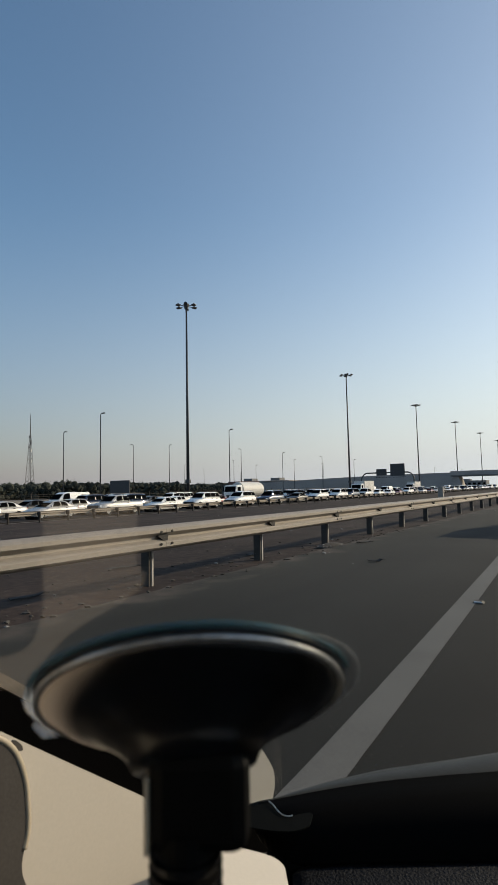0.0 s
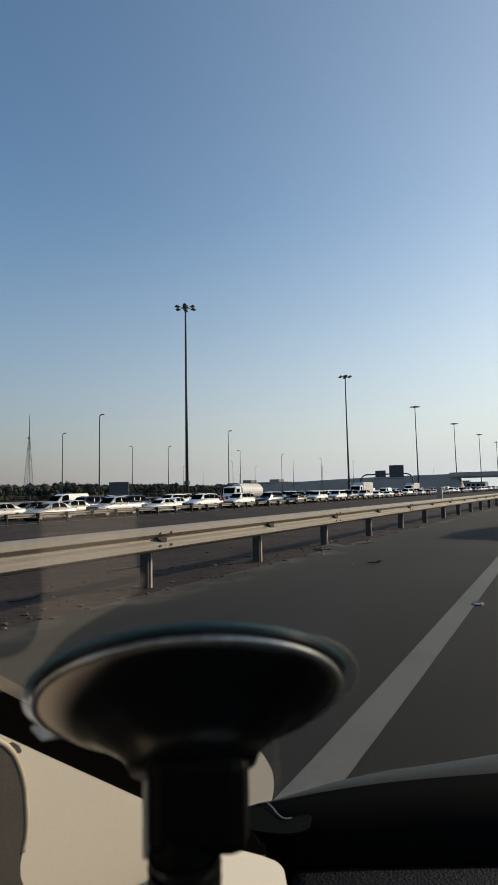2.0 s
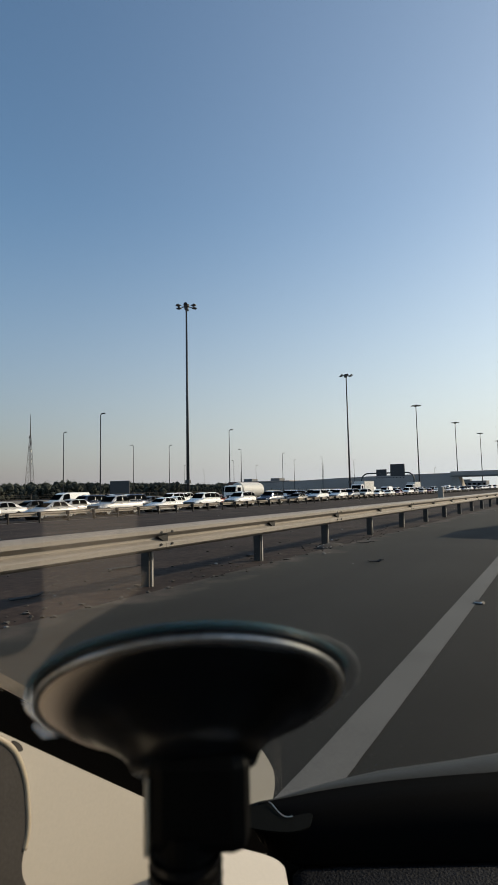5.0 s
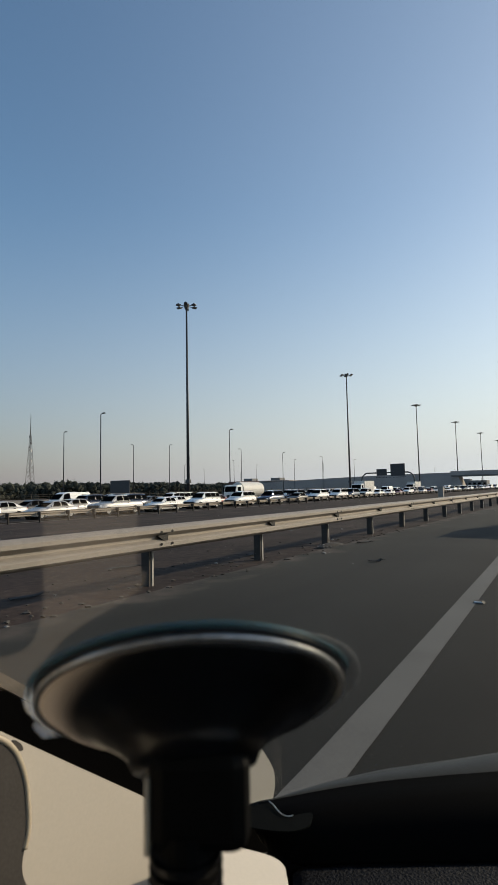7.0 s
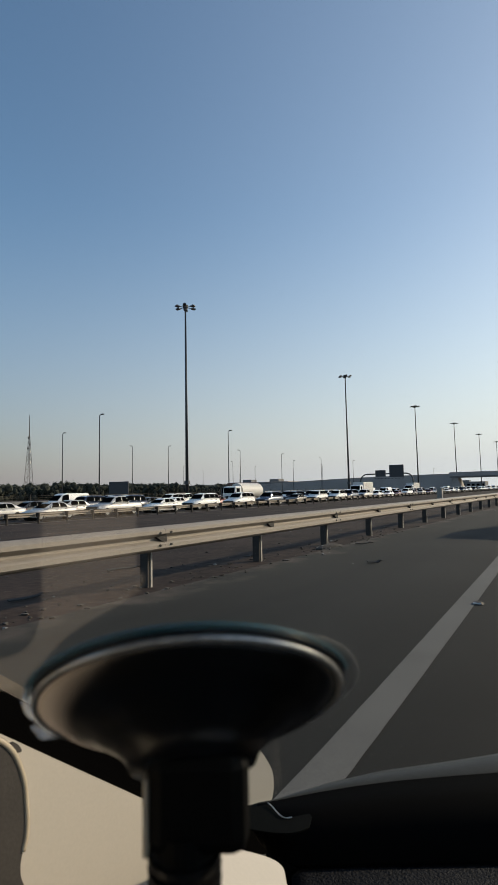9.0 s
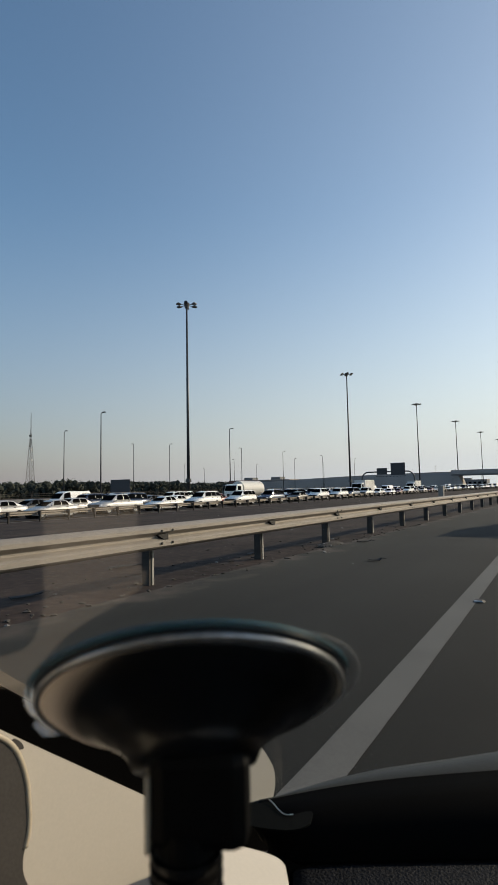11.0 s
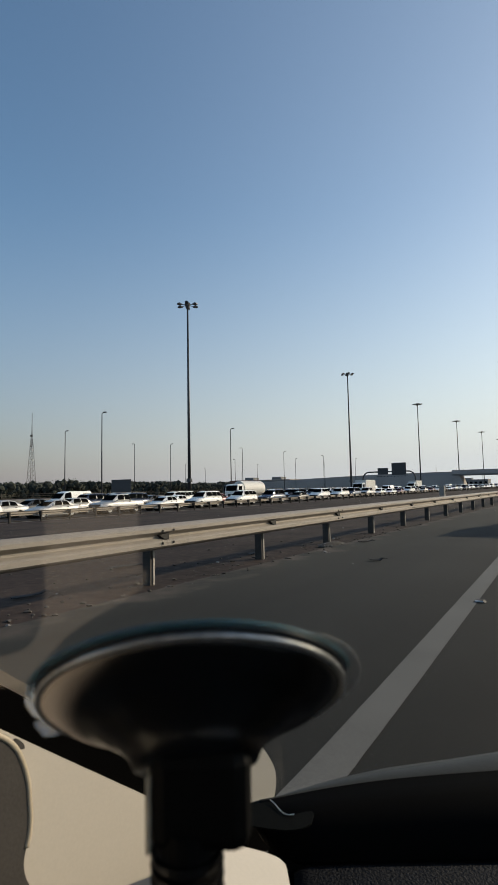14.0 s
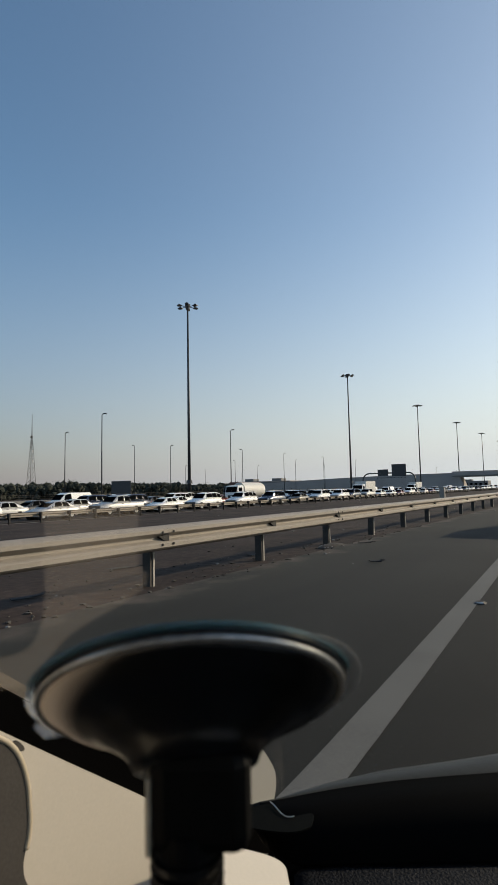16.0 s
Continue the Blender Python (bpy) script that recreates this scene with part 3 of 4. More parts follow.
# ---------------------------------------------------------------- vehicles
def section(y, z0, z1, w0, w1, n=4):
    """One cross-section of a body at y: from the sill z0 (half width w0) to the top z1 (half width w1), with rounded top corners."""
    r = min(.10, (z1 - z0) * .3)
    left = [(-w0 * .94, z0), (-w0, z0 + (z1 - z0) * .25), (-(w0 + w1) / 2 - .01, z0 + (z1 - z0) * .65), (-w1, z1 - r), (-w1 + r, z1)]
    return [(x, y, z) for x, z in left] + [(-x, y, z) for x, z in reversed(left)]


# each kind: body stations (y, sill, top, half width), cabin stations (y, base, top, half width low, half width top)
SEDAN = dict(body=[(-2.3, .40, .54, .70), (-2.22, .26, .60, .84), (-1.5, .20, .79, .90), (-.75, .18, .96, .90), (1.2, .18, .96, .90), (1.9, .24, .98, .88), (2.25, .34, .96, .80), (2.32, .42, .80, .76)],
             cabin=[(-.95, .90, .94, .80, .74), (-.15, .92, 1.38, .82, .60), (.45, .92, 1.45, .82, .62), (1.05, .93, 1.38, .80, .60), (1.85, .93, .98, .76, .70)], wheels=(-1.42, 1.36), r=.32)
SUV = dict(body=[(-2.4, .48, .74, .76), (-2.32, .32, .86, .90), (-1.5, .26, 1.03, .96), (-.9, .25, 1.18, .96), (1.5, .25, 1.18, .96), (2.25, .32, 1.18, .93), (2.42, .42, 1.10, .88)],
           cabin=[(-1.1, 1.12, 1.17, .88, .82), (-.42, 1.14, 1.74, .88, .68), (.4, 1.14, 1.84, .88, .70), (1.7, 1.14, 1.80, .87, .70), (2.2, 1.14, 1.72, .84, .68), (2.36, 1.14, 1.2, .82, .78)], wheels=(-1.5, 1.45), r=.39)
HATCH = dict(body=[(-1.95, .40, .58, .68), (-1.88, .26, .70, .80), (-1.25, .20, .87, .84), (-.7, .18, .98, .84), (1.2, .18, 1.0, .84), (1.85, .28, 1.0, .80), (1.95, .40, .92, .76)],
             cabin=[(-.95, .94, .98, .76, .70), (-.25, .95, 1.42, .77, .58), (.3, .95, 1.5, .77, .60), (1.25, .95, 1.46, .76, .60), (1.82, .95, 1.1, .74, .66)], wheels=(-1.2, 1.2), r=.31)
PICKUP = dict(body=[(-2.62, .50, .80, .76), (-2.52, .36, .94, .90), (-1.6, .32, 1.07, .93), (-1.0, .32, 1.15, .93), (.95, .32, 1.15, .93), (1.1, .32, 1.15, .93), (2.55, .40, 1.15, .92), (2.65, .50, 1.10, .90)],
              cabin=[(-1.2, 1.10, 1.16, .86, .80), (-.5, 1.12, 1.70, .86, .68), (.1, 1.12, 1.78, .86, .70), (.85, 1.12, 1.74, .85, .70), (1.06, 1.12, 1.20, .84, .80)], wheels=(-1.6, 1.62), r=.38)
VAN = dict(body=[(-2.45, .45, .80, .78), (-2.38, .30, 1.02, .90), (-1.75, .25, 1.20, .94), (-1.3, .25, 1.25, .94), (2.4, .25, 1.25, .94), (2.5, .32, 1.2, .92)],
           cabin=[(-1.75, 1.18, 1.24, .86, .82), (-1.05, 1.2, 1.95, .90, .74), (-.5, 1.2, 2.12, .92, .78), (2.35, 1.2, 2.12, .92, .78), (2.48, 1.2, 1.98, .90, .76)], wheels=(-1.55, 1.5), r=.36)


def wheel_mesh(r):
    tyre = revolve(bmesh.new(), [(r * .62, -.1), (r * .92, -.11), (r, -.07), (r, .07), (r * .92, .11), (r * .62, .1)], 20, close=True)
    rim = bmesh.new()
    revolve(rim, [(r * .61, -.085), (r * .61, .085)], 18)
    for k in range(5):
        box(rim, r * .08, r * .58, -.035, .035, -.102, .102, 0, Matrix.Rotation(2 * math.pi * k / 5, 4, "Z"))
    hub = tube(bmesh.new(), (0, 0, -.11), (0, 0, .11), r * .16, seg=10)
    return mesh_of("tyre", tyre, TYRE, True), mesh_of("rim", rim, RIM), mesh_of("hub_cap", hub, RIM)


def vehicle(name, kind, paint, label, category="car"):
    """A car whose front points to -y."""
    v = thing(name, label, category, "vehicles waiting in the queue")
    bs, cs = kind["body"], kind["cabin"]
    bm = loft(bmesh.new(), [section(y, z0, z1, w, w * .93) for y, z0, z1, w in bs])
    bmesh.ops.bevel(bm, geom=[e for e in bm.edges if e.calc_face_angle(0) > .6], offset=.025, segments=2, affect="EDGES")
    part("body", bm, paint, v, smooth=True)
    # roof shell with pillars, and dark panes set into it
    bm = loft(bmesh.new(), [section(y, z0 - .05, z1, a, b) for y, z0, z1, a, b in cs])
    part("cabin", bm, paint, v, smooth=False)

    def pane(nm, pts, out):
        q = [Vector(p) + Vector(out) * .016 for p in pts]
        inner = [Vector(p) - Vector(out) * .02 for p in pts]
        b = bmesh.new()
        loft(b, [[tuple(p) for p in inner], [tuple(p) for p in q]])
        part(nm, b, CARGLASS, v)

    def at(y, f):
        """Half width and height of the cabin side at y, a share f of the way up."""
        for (ya, za0, za1, aa, ab), (yb, zb0, zb1, ba, bb) in zip(cs, cs[1:]):
            if ya <= y <= yb:
                t = (y - ya) / (yb - ya)
                z0, z1, w0, w1 = za0 + (zb0 - za0) * t - .05, za1 + (zb1 - za1) * t, aa + (ba - aa) * t, ab + (bb - ab) * t
                r = min(.10, (z1 - z0) * .3)
                w = float(np.interp(f, [0, .25, .65, 1 - r / (z1 - z0), 1], [w0 * .94, w0, (w0 + w1) / 2 + .01, w1, w1 - r]))
                return (w, z0 + (z1 - z0) * f)
        return (.7, 1.0)
    # windscreen and rear window
    (y0, a0, a1, aw, av), (y1, b0, b1, bw, bv) = cs[0], cs[1]
    d = Vector((0, -(b1 - a1), (y1 - y0))).normalized()
    pane("windscreen", [(-av * .92, y0 + .06, a1 + .035), (av * .92, y0 + .06, a1 + .035), (bv * .92, y1 - .05, b1 - .05), (-bv * .92, y1 - .05, b1 - .05)], d)
    (y0, a0, a1, aw, av), (y1, b0, b1, bw, bv) = cs[-2], cs[-1]
    d = Vector((0, (a1 - b1), (y1 - y0))).normalized()
    f0, f1 = .12, .72
    pane("rear_window", [(-(av * .88), y0 + (y1 - y0) * f0, a1 + (b1 - a1) * f0), (av * .88, y0 + (y1 - y0) * f0, a1 + (b1 - a1) * f0),
                         (bv * .88, y0 + (y1 - y0) * f1, a1 + (b1 - a1) * f1), (-bv * .88, y0 + (y1 - y0) * f1, a1 + (b1 - a1) * f1)], d)
    # side windows: front and back on each flank
    ya, yb = cs[1][0], cs[-2][0]
    mid = ya + (yb - ya) * .50
    wins = [(ya - .22, ya + .05, mid - .04, mid - .04), (mid + .04, mid + .04, yb - .02, yb + .15)]
    if kind is SUV:
        a, b = ya + (yb - ya) * .36, ya + (yb - ya) * .70
        wins = [(ya - .22, ya + .05, a - .03, a - .03), (a + .03, a + .03, b - .03, b - .03), (b + .03, b + .03, yb - .06, yb + .02)]
        for s in (-1, 1):
            part("roof_rail", boxed(s * .56, s * .60, ya + .35, yb - .1, 1.80, 1.86, .012), TRIM, v)
    if kind is PICKUP:
        part("cargo_bed", boxed(-.76, .76, 1.16, 2.52, 1.10, 1.156, .01), TRIM, v, "black lined cargo bed")
        part("tailgate_rail", boxed(-.80, .80, 2.56, 2.62, 1.14, 1.18, .01), paint, v)
    if category == "van":
        wins = [(ya - .22, ya + .05, ya + .75, ya + .75)]
    for s in (-1, 1):
        for p0, p1, p2, p3 in wins:
            b = bmesh.new()
            grid = []
            for f in (.26, .38, .50, .62, .75, .88):
                t = (f - .26) / .62
                line = []
                for u in (0, .33, .67, 1):
                    y = (p0 + (p1 - p0) * t) * (1 - u) + (p3 + (p2 - p3) * t) * u
                    w, z = at(y, f)
                    line.append(b.verts.new((s * (w + .014), y, z + .004)))
                grid.append(line)
            for g, h in zip(grid, grid[1:]):
                for k in range(3):
                    b.faces.new((g[k], g[k + 1], h[k + 1], h[k]))
            bmesh.ops.recalc_face_normals(b, faces=b.faces)
            bmesh.ops.solidify(b, geom=b.faces[:], thickness=.008)
            part("side_window", b, CARGLASS, v)
        hw = max(b[3] for b in bs)
        zb = bs[3][2]
        part("door_mirror", boxed(s * (hw - .02), s * (hw + .17), cs[0][0] + .32, cs[0][0] + .45, zb - .02, zb + .13, .03), paint, v)
        part("sill", boxed(s * (hw - .06), s * (hw + .004), kind["wheels"][0] + .5, kind["wheels"][1] - .5, bs[3][1] - .01, bs[3][1] + .1, .02), TRIM, v)
        for y in (mid - .26, min(yb - .1, mid + .62)):
            part("door_handle", boxed(s * (hw - .01), s * (hw + .02), y - .09, y + .09, zb - .13, zb - .09, .01), TRIM, v)
    # front and back details
    fy, fz0, fz1, fw = bs[1]
    for s in (-1, 1):
        part("headlight", boxed(s * fw * .55, s * fw * .97, fy - .045, fy + .22, fz1 - .20, fz1 - .05, .03), HEADLIGHT, v)
        ry, rz0, rz1, rw = bs[-2]
        part("tail_light", boxed(s * rw * .66, s * rw * .90, ry + .02, ry + .075, rz1 - .28, rz1 - .06, .02), TAIL, v)
    # black grille and bumper enlarged, so the front's shade is put into their colour
    part("grille", boxed(-fw * .80, fw * .80, bs[0][0] - .015, bs[0][0] + .1, fz0 + .25, fz1 - .05, .02), TRIM, v)
    part("bumper", boxed(-fw * .92, fw * .92, bs[0][0] - .02, bs[0][0] + .2, fz0 + .02, fz0 + .24, .04), TRIM, v)
    part("number_plate", boxed(-.2, .2, bs[0][0] - .035, bs[0][0] - .015, fz0 + .22, fz0 + .32), PLATE, v)
    tyre, rim, hub = kind["wheel_mesh"]
    for y in kind["wheels"]:
        for s in (-1, 1):
            w = part("wheel", mesh_of("wheel_well", tube(bmesh.new(), (s * .3, y, kind["r"]), (s * (hw - .06), y, kind["r"]), kind["r"] * 1.13, seg=18), TRIM), None, v)
            for nm, me in (("tyre", tyre), ("rim", rim), ("hub_cap", hub)):
                part(nm, me, None, w).matrix_basis = pose(s * (hw - .085), y, kind["r"], 0, 90, 0)
    return v


for k in (SEDAN, SUV, HATCH, VAN, PICKUP):
    k["wheel_mesh"] = wheel_mesh(k["r"])


def box_truck(box_label, tank=False, box_paint=None, cab_paint=None):
    v = thing("tanker_truck" if tank else "box_truck", box_label, "truck", "vehicles waiting in the queue")
    bm = loft(bmesh.new(), [section(y, z0, z1, w, w * .96) for y, z0, z1, w in ((-3.9, .6, 1.5, 1.0), (-3.85, .45, 1.7, 1.08), (-3.6, .45, 2.65, 1.1), (-2.2, .45, 2.75, 1.1), (-2.1, .5, 2.7, 1.08))])
    part("cab", bm, cab_paint or WHITE_CAR, v)
    part("windscreen", extrude(bmesh.new(), [(-3.86, 1.72), (-3.64, 2.5), (-3.60, 2.5), (-3.80, 1.72)], "x", -.95, .95), CARGLASS, v)
    for s in (-1, 1):
        part("side_window", boxed(s * 1.07, s * 1.12, -3.4, -2.6, 1.7, 2.4, .01), CARGLASS, v)
        part("headlight", boxed(s * .65, s * 1.0, -3.93, -3.8, .75, .95, .02), HEADLIGHT, v)
    part("grille", boxed(-.55, .55, -3.93, -3.85, .8, 1.3, .02), TRIM, v)
    part("chassis", boxed(-.45, .45, -3.6, 3.9, .55, .8), TRIM, v)
    if tank:
        part("tank", tube(bmesh.new(), (0, -1.8, 2.0), (0, 4.0, 2.0), 1.15, seg=24), CANVAS, v, smooth=False)
    else:
        part("box_body", boxed(-1.15, 1.15, -1.9, 4.0, .95, 3.3, .04), box_paint or CANVAS, v)
        for k in range(8):
            for s in (-1, 1):
                part("box_rib", boxed(s * 1.14, s * 1.175, -1.70 + k * .74, -1.45 + k * .74, 1.05, 3.2), box_paint or CANVAS, v)
    tyre, rim, hub = wheel_mesh(.46)
    for y in (-2.9, 2.4):
        for s in (-1, 1):
            w = part("wheel", mesh_of("axle", tube(bmesh.new(), (s * .3, y, .46), (s * .85, y, .46), .12, seg=8), TRIM), None, v)
            for nm, me in (("tyre", tyre), ("rim", rim), ("hub_cap", hub)):
                part(nm, me, None, w).matrix_basis = pose(s * .95, y, .46, 0, 90, 0)
    return v


def queue():
    rnd = random.Random(23)
    kinds = [("car", SEDAN, WHITE_CAR, "white saloon car waiting in the queue", "car", 4), ("car", SEDAN, SILVER_CAR, "silver saloon car waiting in the queue", "car", 3),
             ("car", SEDAN, GREY_CAR, "dark grey saloon car waiting in the queue", "car", 8), ("car", SUV, WHITE_CAR, "white off-road car waiting in the queue", "car", 9),
             ("car", SUV, BLUE_CAR, "dark blue off-road car waiting in the queue", "car", 7), ("car", HATCH, SILVER_CAR, "silver hatchback waiting in the queue", "car", 2),
             ("car", HATCH, WHITE_CAR, "white hatchback waiting in the queue", "car", 2), ("van", VAN, WHITE_CAR, "white delivery van waiting in the queue", "van", 2),
             ("car", SEDAN, RED_CAR, "dark red saloon car waiting in the queue", "car", 1), ("pickup_truck", PICKUP, WHITE_CAR, "white double-cab pickup truck waiting in the queue", "pickup truck", 3),
             ("pickup_truck", PICKUP, SILVER_CAR, "silver double-cab pickup truck waiting in the queue", "pickup truck", 1)]
    made = [vehicle(n, k, p, lb, c) for n, k, p, lb, c, _ in kinds]
    truck, tanker = box_truck("white truck with a pale box body"), box_truck("tanker truck with a pale round tank", True)
    freight = box_truck("dark truck carrying a rust-red ribbed container", False, RUST, GREY_CAR)
    bag = [i for i, k in enumerate(kinds) for _ in range(k[5])]
    used = set()

    def put(ob, m):
        if ob.name in used:
            copy_thing(ob, m)
        else:
            used.add(ob.name)
            ob.matrix_world = m
    first = {0: [9, 1, 10, 0, 3, 3, 4, 2], 1: [1, 5, 4, 0, 8, 2, 3, 4], 2: [2, 4, 2, 3, 1, 6, 4, 0], 3: [7, 4, 2, 3, 1, 6, 2, 3]}
    for lane, x in enumerate((-37.4, -41.1, -44.8, -48.5)):
        y = (18.0, 23.5, 29.0, 36.0)[lane]
        n = 0
        while y < (285, 270, 230, 140)[lane]:
            i = first[lane][n] if n < 8 else rnd.choice(bag)
            ob, long = made[i], 4.8
            if lane == 2 and n in (5, 17):
                ob, long = tanker if n == 5 else truck, 8.2
            elif lane == 3 and n == 5:
                ob, long = freight, 8.2
            elif lane == 1 and n == 11:
                ob, long = truck, 8.2
            y += long / 2
            put(ob, pose(x + rnd.uniform(-.25, .25), y, OPP_Z, 0, 0, rnd.uniform(-1.2, 1.2)))
            y += long / 2 + rnd.uniform(1.3, 3.2)
            n += 1
    # the vehicle ahead in our own lane, seen only by its shadow on the asphalt
    ahead = copy_thing(made[3], pose(0.42, 18.2, 0.0, 0, 0, 180))
    tagged(ahead, "white off-road car driving ahead on the asphalt", "car", "traffic ahead")


queue()


# ---------------------------------------------------------------- litter and stones on the median edge
def rubble():
    rnd = random.Random(8)
    shapes = []
    for _ in range(4):
        bm = bmesh.new()
        bmesh.ops.create_icosphere(bm, subdivisions=1, radius=1)
        for v in bm.verts:
            v.co *= rnd.uniform(.65, 1.15)
            v.co.z *= .5
        shapes.append(mesh_of("stone", bm, PALE if len(shapes) == 3 else STONE))
    bed = thing("loose_stones", "loose grey stones and grit along the shoulder", "stones", kind="stuff")
    for _ in range(520):
        pick = rnd.random()
        x = -4.40 + rnd.gauss(0, .07) if pick < .45 else -4.85 + rnd.gauss(0, .35) if pick < .75 else -rnd.uniform(4.6, 10)
        y = rnd.uniform(1.5, 16)
        s = rnd.choice((.008, .012, .016, .02, .026, .035))
        z = 0.0 if x > -4.36 else -.042 - max(0, (-x - 5.2)) * .0307
        part("stone", shapes[3] if rnd.random() < .035 else rnd.choice(shapes[:3]), None, bed).matrix_basis = pose(x, y, z + s * .2, 0, 0, rnd.uniform(0, 360)) @ Matrix.Diagonal((s * rnd.uniform(.8, 1.7), s, s, 1))


rubble()


def rubber_strip(x, y, long, turn):
    """A torn strip of tyre tread, curled at one end."""
    r = thing("rubber_strip", "torn black strip of tyre rubber on the gravel", "litter", "tyre scraps along the shoulder")
    rnd = random.Random(int(y * 10))
    n = 10
    rings = []
    for k in range(n + 1):
        t = k / n
        px, py, pz = (t - .5) * long, .05 * math.sin(3 * t + y), .012 + .05 * max(0, t - .75) ** 2 * 8
        w = .05 * (1 - .5 * t) * rnd.uniform(.7, 1.2)
        rings.append([(px, py - w, pz), (px, py + w, pz + .01), (px, py + w, pz + .02), (px, py - w, pz + .012)])
    part("tread", loft(bmesh.new(), rings), TYRE, r)
    bm = bmesh.new()
    for k in range(5):
        tube(bm, (long * .5, .02 * k - .04, .03), (long * .5 + rnd.uniform(.03, .09), .02 * k - .04 + rnd.uniform(-.02, .02), .04), .002, seg=4)
    part("frayed_wire", bm, BOLT, r)
    r.matrix_world = pose(x, y, 0.004 if x > -4.36 else -.04 - max(0, -x - 5.2) * .0307, 0, 0, turn)


for rx, ry, rl, rt in ((-5.6, 3.9, .42, 75), (-4.05, 10.6, .30, 20), (-5.3, 8.3, .35, 110), (-2.9, 8.0, .16, 40), (-6.4, 6.2, .5, 60)):
    rubber_strip(rx, ry, rl, rt)


def sand_mound(x, y, z, long, wide, high):
    """A low heap of drifted sand with an uneven outline."""
    h = thing("sand_mound", "low heap of drifted sand with pale grit at the guard rail", "sand heap")
    h.matrix_world = pose(x, y, z, 0, 0, 78)
    rnd = random.Random(3)
    rings = []
    for k in range(7):
        t = k / 6
        r, up = math.cos(t * math.pi / 2 * .96), math.sin(t * math.pi / 2) ** 1.3
        rings.append([(long * r * math.cos(a) * rnd.uniform(.9, 1.08), wide * r * math.sin(a) * rnd.uniform(.9, 1.08), high * up - .02) for a in np.linspace(0, 2 * math.pi, 18, endpoint=False)])
    part("heap", loft(bmesh.new(), rings), STONE, h, smooth=True)
    bm = bmesh.new()
    for _ in range(14):
        a, r, s = rnd.uniform(0, 6.28), rnd.uniform(.5, 1.05), rnd.uniform(.012, .03)
        bmesh.ops.create_icosphere(bm, subdivisions=1, radius=s, matrix=Matrix.Translation((long * r * math.cos(a), wide * r * math.sin(a), max(0.0, high * (1 - r)) + .004)) @ Matrix.Diagonal((1.4, 1, .6, 1)))
    tagged(part("grit", bm, PALE, h, "pale grit"), kind="stuff")


sand_mound(-4.52, 10.04, -.02, .42, .20, .085)


def marker_cabinet(x, y, z):
    c = thing("roadside_cabinet", "pale grey utility cabinet beside the guard rail", "cabinet")
    c.matrix_world = pose(x, y, z)
    part("body", boxed(-.26, .26, -.22, .22, .1, 1.25, .02), CABINET, c)
    part("lid", boxed(-.29, .29, -.25, .25, 1.25, 1.31, .01), CABINET, c)
    part("base", boxed(-.3, .3, -.26, .26, -.05, .1, .01), CONCRETE_D, c)
    part("door", boxed(-.21, .21, -.235, -.22, .2, 1.17, .005), CABINET, c)
    part("door", boxed(.26, .275, -.17, .17, .2, 1.17, .005), CABINET, c)
    part("latch", boxed(.275, .29, -.02, .02, .66, .78, .004), BOLT, c)


marker_cabinet(-14.0, 60.0, -.32)


